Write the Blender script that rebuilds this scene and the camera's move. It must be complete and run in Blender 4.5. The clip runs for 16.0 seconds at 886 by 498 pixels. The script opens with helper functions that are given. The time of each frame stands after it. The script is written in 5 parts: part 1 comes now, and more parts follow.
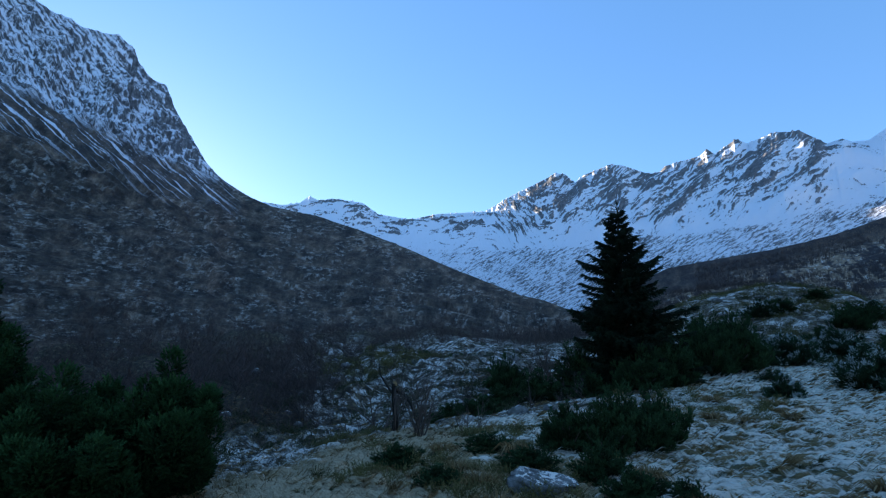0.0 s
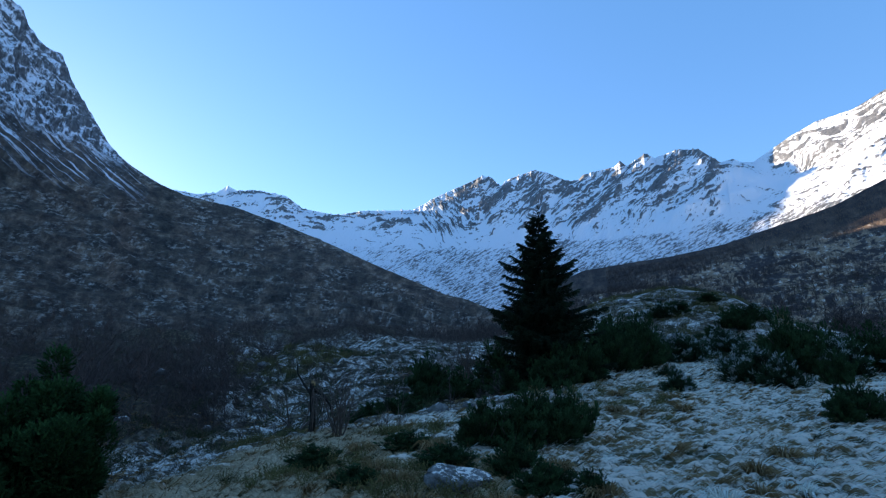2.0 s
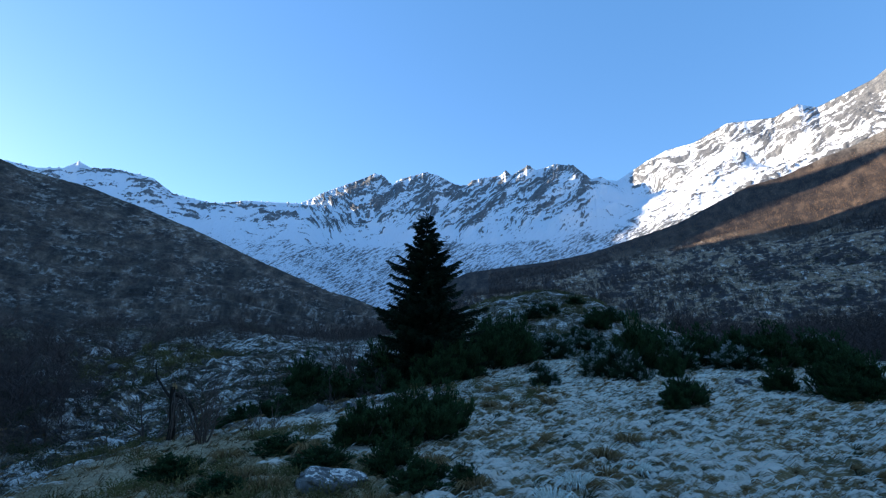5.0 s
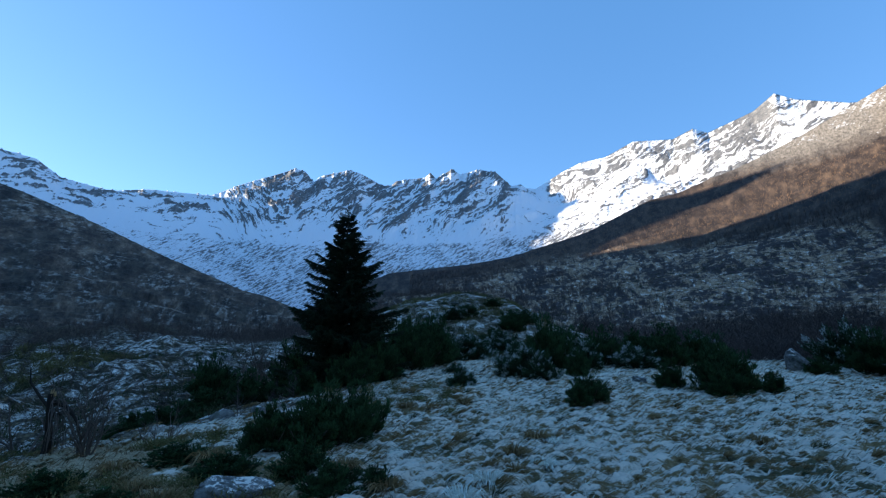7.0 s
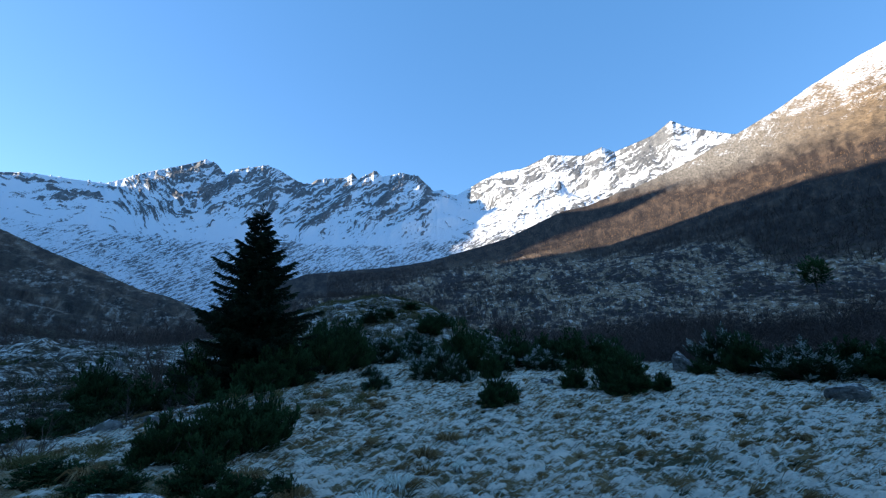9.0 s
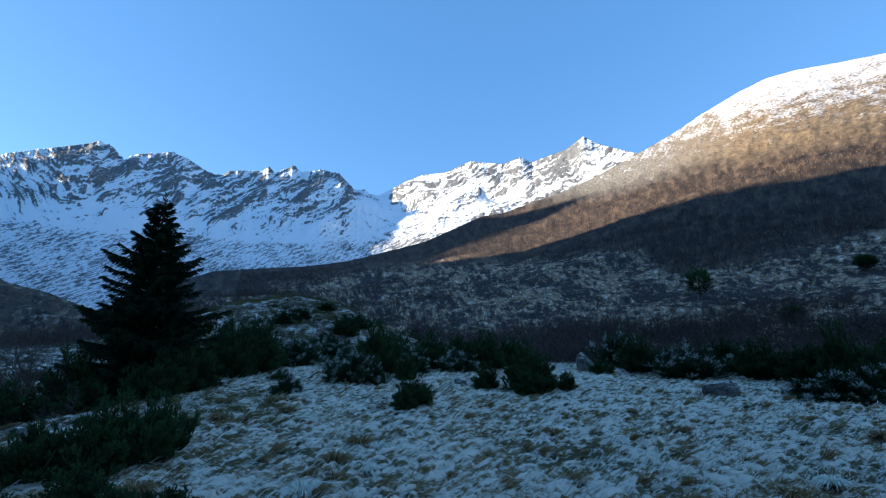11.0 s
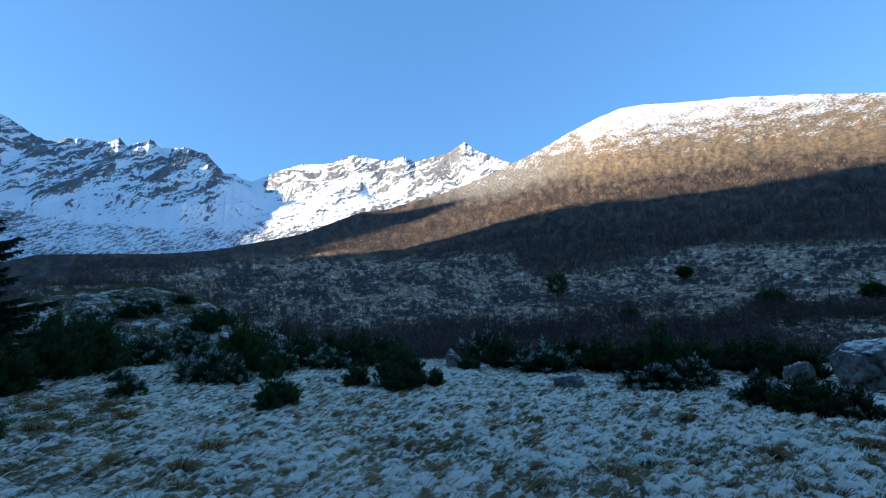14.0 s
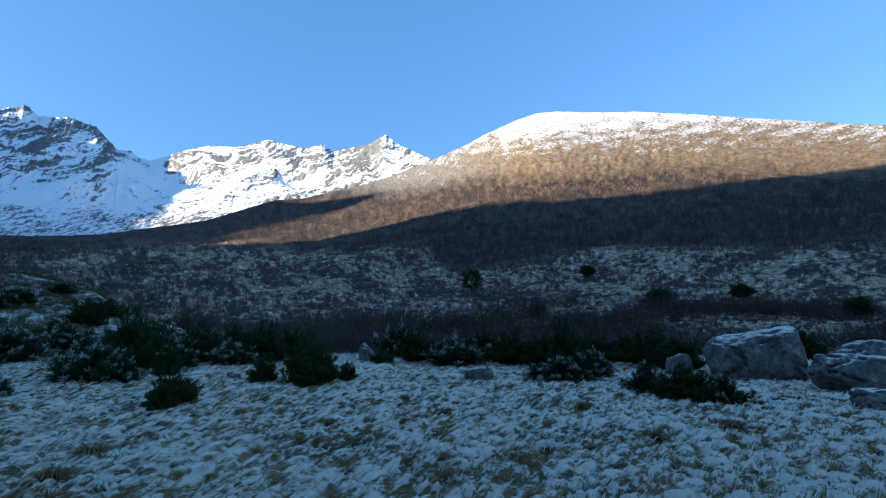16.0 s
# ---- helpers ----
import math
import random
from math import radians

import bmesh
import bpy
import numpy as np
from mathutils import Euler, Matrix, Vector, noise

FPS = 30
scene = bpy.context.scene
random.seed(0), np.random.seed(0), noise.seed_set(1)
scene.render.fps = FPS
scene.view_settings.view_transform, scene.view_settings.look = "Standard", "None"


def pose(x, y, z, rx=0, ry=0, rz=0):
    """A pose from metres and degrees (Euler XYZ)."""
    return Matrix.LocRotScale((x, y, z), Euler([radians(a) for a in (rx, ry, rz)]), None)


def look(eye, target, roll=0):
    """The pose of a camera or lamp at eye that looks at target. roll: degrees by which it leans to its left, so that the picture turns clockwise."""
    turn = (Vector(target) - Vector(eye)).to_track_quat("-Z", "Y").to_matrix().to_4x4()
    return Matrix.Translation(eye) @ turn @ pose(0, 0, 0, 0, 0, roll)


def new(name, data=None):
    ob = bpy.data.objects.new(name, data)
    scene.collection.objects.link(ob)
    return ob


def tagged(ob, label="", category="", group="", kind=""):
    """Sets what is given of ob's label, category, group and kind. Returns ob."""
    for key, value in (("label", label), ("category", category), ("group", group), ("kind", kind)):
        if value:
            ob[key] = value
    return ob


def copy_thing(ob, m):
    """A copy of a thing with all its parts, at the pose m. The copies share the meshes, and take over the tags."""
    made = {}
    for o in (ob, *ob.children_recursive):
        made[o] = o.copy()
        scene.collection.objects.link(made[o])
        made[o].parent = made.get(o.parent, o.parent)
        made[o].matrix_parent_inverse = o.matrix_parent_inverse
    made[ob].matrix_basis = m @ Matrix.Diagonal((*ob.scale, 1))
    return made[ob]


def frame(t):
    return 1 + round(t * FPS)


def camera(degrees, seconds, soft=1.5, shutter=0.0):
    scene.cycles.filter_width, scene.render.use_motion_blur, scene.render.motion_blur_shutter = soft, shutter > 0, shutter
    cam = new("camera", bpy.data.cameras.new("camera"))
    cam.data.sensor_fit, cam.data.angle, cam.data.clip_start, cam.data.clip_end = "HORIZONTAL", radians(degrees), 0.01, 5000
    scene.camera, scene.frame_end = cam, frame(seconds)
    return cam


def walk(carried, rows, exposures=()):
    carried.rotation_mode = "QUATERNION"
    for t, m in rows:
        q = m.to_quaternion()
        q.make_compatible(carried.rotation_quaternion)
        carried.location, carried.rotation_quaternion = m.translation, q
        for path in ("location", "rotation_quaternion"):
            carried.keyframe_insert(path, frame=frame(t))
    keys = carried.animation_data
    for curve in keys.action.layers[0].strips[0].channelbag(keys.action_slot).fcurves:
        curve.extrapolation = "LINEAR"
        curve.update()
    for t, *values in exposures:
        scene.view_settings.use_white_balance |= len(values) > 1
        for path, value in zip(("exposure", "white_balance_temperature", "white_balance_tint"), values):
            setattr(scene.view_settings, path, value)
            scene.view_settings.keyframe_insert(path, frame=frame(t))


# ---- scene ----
EYE = 1.65          # height of the lens above the turf under it
ARM = 0.16          # the lens turns about an upright axis this far behind it

cam = camera(86.47, 16.0, soft=1.2)
TURN = [  # seconds, heading (degrees, left of the valley's axis), tilt up
    (0.0, 32.36, 11.15), (0.5, 30.12, 11.08), (1.0, 27.88, 11.02), (1.5, 25.62, 10.98), (2.0, 23.26, 10.97),
    (2.5, 21.01, 10.89), (3.0, 18.75, 10.88), (3.5, 16.52, 10.88), (4.0, 14.21, 10.85), (6.5, 2.47, 10.95),
    (7.0, 0.0, 10.98), (7.5, -2.35, 11.09), (8.0, -4.73, 11.19), (8.5, -7.20, 11.29), (9.0, -9.84, 11.39),
    (11.5, -22.15, 11.59), (12.0, -24.63, 11.58), (12.5, -27.12, 11.51), (13.0, -29.60, 11.43),
    (13.5, -32.14, 11.33), (14.0, -34.66, 11.21), (14.5, -37.21, 11.07), (15.0, -39.75, 10.91),
    (15.5, -42.31, 10.71), (16.0, -44.82, 10.50)]
walk(cam, [(t, pose(-ARM * math.sin(radians(h)), ARM * math.cos(radians(h)), EYE, 90 + p, 0, h)) for t, h, p in TURN],
     exposures=[(0.0, 1.90, 6040, 17), (8.0, 1.78, 5860, 13), (16.0, 1.80, 5820, 11)])

# ---- light: clear winter sky, a low sun behind the western mountain ----
SUN_AZ, SUN_EL = -70.5, 12.4      # degrees clockwise from the valley's axis (+y), and up
SUN_TO = Vector((math.sin(radians(SUN_AZ)) * math.cos(radians(SUN_EL)),
                 math.cos(radians(SUN_AZ)) * math.cos(radians(SUN_EL)), math.sin(radians(SUN_EL))))
world = bpy.data.worlds.new("sky")
scene.world = world
world.use_nodes = True
wn = world.node_tree.nodes
sky = wn.new("ShaderNodeTexSky")
sky.sky_type = "NISHITA"
sky.sun_disc = False
sky.sun_elevation = radians(SUN_EL)
sky.sun_rotation = radians(SUN_AZ)
sky.altitude, sky.air_density, sky.dust_density, sky.ozone_density = 600, 1.0, 0.2, 2.7
wn["Background"].inputs["Strength"].default_value = 0.09
sky_mix = wn.new("ShaderNodeMix")          # flat blue mixed into the sky to even out its colour
sky_mix.data_type = "RGBA"
sky_mix.inputs[0].default_value = 0.42
sky_mix.inputs[7].default_value = (0.40, 1.40, 2.85, 1)
world.node_tree.links.new(sky.outputs["Color"], sky_mix.inputs[6])
world.node_tree.links.new(sky_mix.outputs[2], wn["Background"].inputs["Color"])
sun_data = bpy.data.lights.new("sun", "SUN")
sun_data.energy, sun_data.angle, sun_data.color = 4.1, radians(0.5), (1.0, 0.84, 0.60)
sun = new("sun", sun_data)
sun.matrix_world = look(SUN_TO * 100, (0, 0, 0))

# ---- numeric tools: noise, curves, ridged relief ----
_perm = np.random.RandomState(7).permutation(256)
_perm = np.concatenate([_perm, _perm])
_ang = np.random.RandomState(8).rand(256) * 2 * np.pi
_gx, _gy = np.cos(_ang), np.sin(_ang)


def pnoise(x, y, seed=0):
    """Gradient noise on arrays, about -0.7 to 0.7."""
    x, y = np.asarray(x, float) + seed * 17.31, np.asarray(y, float) + seed * 9.77
    xi, yi = np.floor(x).astype(int), np.floor(y).astype(int)
    fx, fy = x - xi, y - yi
    u, v = fx * fx * fx * (fx * (fx * 6 - 15) + 10), fy * fy * fy * (fy * (fy * 6 - 15) + 10)

    def corner(i, j):
        k = _perm[(_perm[(xi + i) & 255] + yi + j) & 255]
        return _gx[k] * (fx - i) + _gy[k] * (fy - j)
    a, b, c, d = corner(0, 0), corner(1, 0), corner(0, 1), corner(1, 1)
    return a + u * (b - a) + v * (c - a) + u * v * (a - b - c + d)


def fbm(x, y, octaves=4, seed=0, gain=0.5):
    s, a = 0.0, 1.0
    for k in range(octaves):
        s = s + a * pnoise(x * 2 ** k, y * 2 ** k, seed + k * 3)
        a *= gain
    return s


def ridged(x, y, octaves=4, seed=0, gain=0.5):
    """Sharp crests, 0 to about 1."""
    s, a, w = 0.0, 0.5, 1.0
    for k in range(octaves):
        n = (1 - np.abs(pnoise(x * 2 ** k, y * 2 ** k, seed + k * 5)) * 1.6) ** 2 * w
        s = s + a * n
        w = np.clip(n * 1.3, 0, 1)
        a *= gain
    return s


def cells(x, y, size, seed):
    """Distances, in cells, to the nearest and the next of scattered points, and a random value for the nearest."""
    u, v = np.asarray(x, float) / size, np.asarray(y, float) / size
    iu, iv = np.floor(u).astype(int), np.floor(v).astype(int)
    near, after, tag = np.full(u.shape, 9.0), np.full(u.shape, 9.0), np.zeros(u.shape)
    for i in (-1, 0, 1):
        for j in (-1, 0, 1):
            k = _perm[(_perm[(iu + i + seed) & 255] + iv + j) & 255]
            d = np.hypot(u - (iu + i + 0.5 + 0.42 * _gx[k]), v - (iv + j + 0.5 + 0.42 * _gy[k]))
            closer = d < near
            after = np.where(closer, near, np.minimum(after, d))
            tag = np.where(closer, k / 255.0, tag)
            near = np.where(closer, d, near)
    return near, after, tag


def step(a, b, x):
    t = np.clip((x - a) / (b - a), 0, 1)
    return t * t * (3 - 2 * t)


def curve(points, x):
    """A line through a few (x, value) points."""
    p = np.array(points, float)
    return np.interp(x, p[:, 0], p[:, 1])


def bump(x, y, cx, cy, rx, ry, h, turn=0.0):
    c, s = math.cos(radians(turn)), math.sin(radians(turn))
    u, v = ((x - cx) * c + (y - cy) * s) / rx, (-(x - cx) * s + (y - cy) * c) / ry
    return h * np.exp(-(u * u + v * v))


# ---- the lie of the land: skylines as seen from the meadow, but for one unseen peak (azimuth, elevation in degrees) ----
# west of -54: unseen peak behind the hillside, added to shade the eastern slope
RANGE_CREST = [(-75, 8.0), (-65, 11.5), (-63.2, 13.6), (-61.6, 14.2), (-60.6, 14.9), (-59.8, 15.9), (-59, 16.4), (-57, 15.9), (-51.8, 15.6), (-49.9, 16.0), (-48.8, 16.9), (-47.6, 16.4), (-46.2, 16.8), (-42.4, 16.5),
               (-40.4, 15.2), (-36.4, 14.7), (-33.1, 15.4), (-27.1, 15.65), (-23.7, 17.45),
               (-18.2, 19.7), (-17.1, 19.5), (-16.0, 18.4), (-15.0, 19.2), (-11.9, 20.06), (-10.4, 19.8), (-7.7, 18.5),
               (-6.6, 18.5), (-5.9, 19.1), (-2.3, 19.6), (-1.6, 20.2), (-0.9, 19.5), (1.2, 20.6), (2.2, 19.95), (4.6, 20.5),
               (6.8, 20.05), (8.6, 18.4), (9.8, 18.55), (10.4, 18.1), (11.6, 17.9), (14.8, 19.6), (17.1, 20.5), (20.0, 20.8), (23.3, 22.1),
               (27.5, 21.65), (29.6, 22.35), (31.0, 21.65), (35.4, 22.8), (37.4, 24.0), (39.0, 23.0), (43.0, 21.45), (62, 17)]
RANGE_DIST = [(-75, 4000), (-57, 4200), (-50, 2900), (-30, 2800), (-20, 3100), (-8, 3300), (2, 3450), (8, 3350), (12, 3250), (18, 3050), (25, 2800),
              (37, 2350), (45, 2000), (62, 1800)]
LEFT_CREST = [(-150, 16), (-125, 26), (-105, 31), (-90, 31), (-77, 30.1), (-73.6, 29.4), (-69.5, 29.5), (-68.4, 28.9), (-68.0, 27.8),
              (-66.4, 26.5), (-65.0, 26.0), (-64.3, 24.8), (-62.6, 22.3), (-60.7, 19.7), (-59.4, 18.3),
              (-58.1, 17.5), (-55.6, 16.2), (-53.1, 15.35), (-47.9, 14.7), (-42.4, 13.2), (-36.8, 11.2),
              (-31.2, 8.8), (-26.4, 6.9), (-23.1, 5.5), (-20.5, 4.9), (-17, 3.5), (-12, 0.5)]
LEFT_DIST = [(-150, 1500), (-80, 1262), (-72, 1276), (-67, 1291), (-64, 1350), (-61, 1356), (-60, 1266), (-59, 1260), (-58, 1590), (-57, 1778), (-56, 1759),
             (-54, 1440), (-48, 1419), (-30, 850), (-12, 700)]
RIGHT_CREST = [(-30, -3.0), (-24, -0.5), (-18, 2.6), (-13, 5.2), (-6.5, 8.0), (-1.7, 8.6), (3.2, 9.1), (8, 9.9), (13.5, 11.4), (17.5, 12.5), (21.4, 14.2), (24.5, 15.5),
               (27.5, 15.9), (30.9, 17.0), (33.1, 17.5), (38.2, 19.2), (42.9, 21.05), (47.4, 22.8), (50.5, 24.2), (54.1, 25.45),
               (56.9, 26.1), (59.5, 26.05), (63.8, 25.45), (68.9, 24.75), (74.7, 23.4), (83.2, 20.8), (90, 18.4), (105, 15), (150, 10)]
RIGHT_DIST = [(-30, 1000), (0, 920), (14, 880), (22, 980), (30, 1110), (37, 1110), (46, 1000), (57, 950), (90, 900), (150, 900)]


def polar(x, y):
    return np.degrees(np.arctan2(x, y)), np.hypot(x, y)


def brink(az):
    """How far off the straw bank breaks down into the gully."""
    return np.interp(az, (-60, -50, -38, -24), (5.7, 6.4, 8.6, 10.4))


def ground_z(x, y):
    """Turf, gully and valley floor, in metres."""
    az, r = polar(x, y)
    z = 0.018 * np.clip(r - 8, 0, 24) * step(-25, 15, az) * step(120, 80, az)           # the meadow's gentle swell
    z = z - 1.0 * step(32, 42, r) * step(14, 24, az) * step(130, 95, az)                # it drops behind the juniper edge
    z = z - 2.3 * step(-22, -44, az) * step(-170, -130, az) * step(brink(az), brink(az) + 11, r) * step(190, 70, r)              # the gully of the stream
    z = z - 0.8 * step(-6, -26, az) * step(-170, -130, az) * step(8, 20, r) * step(150, 60, r)
    z = z + 0.055 * np.clip(r - 20, 0, 95) * step(-20, -34, az) * step(-170, -130, az)          # its far bank climbs to the hillside
    z = z + 1.7 * fbm(x * 0.11, y * 0.11, 4, 19) * step(-20, -32, az) * step(-170, -130, az) * step(14, 34, r)
    z = z + bump(x, y, 3.6, 60, 9.5, 11, 5.2, 0)                                        # the frosted knoll
    z = z + bump(x, y, -7, 66, 9, 12, 2.6, 0)
    z = z + 0.05 * np.clip(r - 34, 0, 60) * step(-34, -12, az) * step(40, 20, az)
    z = z + 0.05 * fbm(x * 0.5, y * 0.5, 3, 3) * step(3, 9, r) + 0.4 * fbm(x * 0.11, y * 0.11, 3, 5) * step(28, 55, r)
    z = z + 0.9 * fbm(x * 0.16, y * 0.16, 4, 7) * step(38, 48, r) * step(85, 75, r)
    z = z + 0.75 * fbm(x * 0.30, y * 0.30, 4, 9) * step(-24, -34, az) * step(-170, -130, az) * step(8, 14, r)
    return z


def tufts(x, y):
    """Rounded hummocks of matted grass with creases between them, 0 to about 1.2."""
    c, s = math.cos(radians(24)), math.sin(radians(24))
    u, v = x * c + y * s, -x * s + y * c
    u, v = u + 0.16 * pnoise(x * 2.1, y * 2.1, 85), v + 0.16 * pnoise(x * 2.1, y * 2.1, 86)
    d, e, k = cells(u * 0.62, v, 0.24, 5)
    dome = np.clip(1 - (d / 0.8) ** 2, 0, 1) * (0.45 + 0.75 * k)
    d2, e2, k2 = cells(u * 0.75, v, 0.10, 11)
    return np.clip(dome * (0.35 + 0.65 * np.clip((e - d) * 2.6, 0, 1)) + 0.40 * np.clip((e2 - d2) * 2.2, 0, 1) * (0.3 + k2) + 0.3 * fbm(x * 0.7, y * 0.7, 2, 87), 0, 1.25)


def lee(x, y):
    """1 on the side of a hummock over which its brown grass hangs, -1 on the other."""
    return np.clip(2.2 * (tufts(x, y) - tufts(x + 0.035, y - 0.06)), -1, 1)


def wildness(x, y):
    """1 where scrub, stones and snow patches take over from the meadow's turf."""
    az, r = polar(x, y)
    w = step(-17, -27, az) * step(-160, -110, az) * step(brink(az) + 0.3, brink(az) + 1.6, r)
    w = np.maximum(w, step(27, 38, r) * 0.9)
    w = np.maximum(w, 0.75 * step(-2, -12, az) * step(-160, -110, az) * step(9, 14, r))
    w = w * (1 - 0.85 * np.exp(-((x + 4.7) / 1.3) ** 2 - ((y - 10.0) / 1.7) ** 2))          # a drift behind the bushes
    return np.clip(w, 0, 1)


def dryness(x, y):
    """1 on the bare straw-coloured bank beside the gully."""
    az, r = polar(x, y)
    az = az + 10 * fbm(x * 0.45, y * 0.45, 3, 35)
    return step(-150, -95, az) * step(0.6, 3.2, r) * np.maximum(step(-24, -36, az) * step(brink(az) + 1.3, brink(az) + 0.1, r), 0.75 * step(-8, -20, az) * step(8.0, 5.5, r) * step(1.0, 3.0, r))


def litter(x, y):
    """1 on the leaf-strewn floor of the woods, where no snow lies."""
    az, r = polar(x, y)
    rough = 26 * fbm(x * 0.05, y * 0.05, 3, 33)
    wood = step(-46, -50, az + 8 * fbm(x * 0.12, y * 0.12, 3, 38)) * step(-160, -110, az) * step(22, 27, r + 0.1 * rough)
    return np.maximum(wood, np.maximum(step(-41, -50, az + 14 * fbm(x * 0.06, y * 0.06, 3, 37)) * step(-160, -110, az) * step(30, 50, r + rough), step(70, 105, r + rough)))


def hill_z(az, r, crest, dist, foot_r, foot_el, power, jag=0.0):
    """Height of a hillside, how far up it (0 foot, 1 crest, more behind it) and the mean elevation there."""
    ce, cd = curve(crest, az), curve(dist, az)
    soft = sum(curve(crest, az + d) for d in (-5, -3.5, -2, -1, 0, 1, 2, 3.5, 5)) / 9
    s = np.log(np.maximum(r, 1) / foot_r) / np.log(cd / foot_r)
    el = foot_el + (soft + (ce - soft) * step(0.80, 1.0, s) - foot_el) * np.clip(s, 0, 1) ** power
    if jag:
        el = el + jag * np.where(az < 9, 1.0, 0.3) * (ridged(az * 1.3, 0 * az + 3.3, 4, 91, 0.62) - 0.5) * step(0.90, 1.0, s)
    z = EYE + r * np.tan(np.radians(el))
    top = EYE + cd * np.tan(np.radians(ce))
    z = np.where(s > 1, top - (r - cd) * 0.35, z)
    return z, s, el


LEFT = (LEFT_CREST, LEFT_DIST, 75.0, -1.6, 1.0)
RIGHT = (RIGHT_CREST, RIGHT_DIST, 48.0, -2.5, 1.0)
RANGE = (RANGE_CREST, RANGE_DIST, 900.0, 1.5, 0.9, 0.38)


def slant(az, el, degrees):
    """Turned coordinates on a slope: along the fall of its ribs, and across them."""
    c, s = math.cos(radians(degrees)), math.sin(radians(degrees))
    return az * c + el * s, -az * s + el * c


def left_z(x, y):
    az, r = polar(x, y)
    z, s, el = hill_z(az, r, *LEFT)
    mid = np.sin(np.pi * np.clip(s, 0, 1)) ** 0.7
    rel = 5 * fbm(x * 0.012, y * 0.012, 4, 11) * mid * step(90, 250, r)
    rel = rel + 0.9 * fbm(x * 0.12, y * 0.12, 3, 15) * step(80, 120, r)
    u, v = slant(az, el, -30)
    crag = step(-1.5, 2.5, el - (17.4 - (az + 59) * 0.26)) * step(-56, -60, az)
    edge = 0.5 + 0.5 * step(1.0, 0.93, s)
    rel = rel + crag * edge * (26 * (ridged(u * 0.16, v * 0.42, 4, 21) - 0.5) + 11 * (ridged(u * 0.9, v * 1.1, 4, 25, 0.6) - 0.5))
    rel = rel + 3.0 * fbm(u * 0.35, v * 3.0, 3, 31) * step(10, 15, el) * edge
    return z + rel * np.where(s > 1, 0.3, 1), el, az


def right_z(x, y):
    az, r = polar(x, y)
    z, s, el = hill_z(az, r, *RIGHT)
    mid = np.sin(np.pi * np.clip(s, 0, 1)) ** 0.7
    rel = 5 * fbm(x * 0.01, y * 0.01, 4, 41) * mid * step(60, 220, r)
    rel = rel + 1.6 * fbm(x * 0.05, y * 0.05, 3, 45) * step(60, 110, r) * (0.4 + 0.6 * mid)
    rel = rel + 2.2 * fbm(az * 0.9, el * 0.9, 4, 47) * step(16, 20, el) * (0.3 + 0.7 * mid)
    return z + rel * np.where(s > 1, 0.4, 1), el, az


CRAGS_WEST = [  # rock ribs and faces of the range: azimuth, elevation, half length, half width, lean, strength
    (-20.9, 17.6, 4.6, 0.50, 30, 1.0), (-18.3, 15.8, 3.0, 0.36, 55, 1.0), (-22.9, 13.2, 1.6, 0.38, -1, 1.0), (-10.3, 17.8, 3.7, 0.62, 1, 1.0),
    (-15.1, 18.3, 1.4, 0.36, 46, 1.0), (-6.6, 16.2, 4.6, 0.26, 40, 1.0), (-4.2, 15.5, 6.4, 0.60, 40, 1.05), (2.0, 16.4, 4.6, 0.55, 49, 1.1),
    (7.6, 18.2, 1.7, 0.50, -63, 1.1), (0.7, 14.5, 3.4, 0.34, 11, 0.9), (-13.4, 15.1, 3.2, 0.24, 8, 0.8), (-19.7, 15.5, 1.4, 0.30, -7, 0.8),
    (-32, 14.3, 9, 0.45, -4, 0.7), (-44, 15.9, 5, 0.55, -12, 0.9)]
CRAGS_EAST = [
    (8.3, 17.6, 1.9, 0.65, 100, 1.1), (7.5, 15.6, 1.2, 0.4, 10, 0.7), (10, 18.3, 0.8, 0.35, 0, 1.0), (15.5, 17.9, 4.2, 0.5, 8, 0.7),
    (23, 20.6, 4.5, 0.8, 15, 0.6), (28, 20.2, 4, 0.7, 0, 0.6), (35.5, 21.8, 4.5, 1.2, 50, 0.85), (34, 19.8, 5, 0.8, 32, 0.6), (25, 15.6, 1.2, 0.5, 15, 0.8)]


def crags(az, el):
    """0 to 1: where the range is a bare face."""
    c = 0.0 * az
    az, el = az + 0.7 * fbm(az * 0.6, el * 0.6, 4, 95), el + 0.5 * fbm(az * 0.7, el * 0.7, 4, 97)
    for a, e, ln, w, lean, k in CRAGS_WEST + CRAGS_EAST:
        u, v = slant(az - a, el - e, lean)
        c = np.maximum(c, k * np.exp(-((u / ln) ** 4 + (v / (1.45 * w)) ** 2)))
    return c


def ledges(u, v, k, seed):
    """Stepped beds: 1 on the broken face of a step, 0 on its snowy top."""
    w = v * k + 0.9 * fbm(u * 0.22, v * 0.4, 4, seed) + 0.22 * pnoise(u * 1.7, v * 1.7, seed + 4)
    f = w - np.floor(w)
    return step(0.0, 0.10, f) * step(0.66, 0.40, f) * step(-0.22, 0.12, pnoise(u * 0.55, v * 1.1, seed + 8) + 0.5 * pnoise(u * 2.2, v * 2.6, seed + 9))


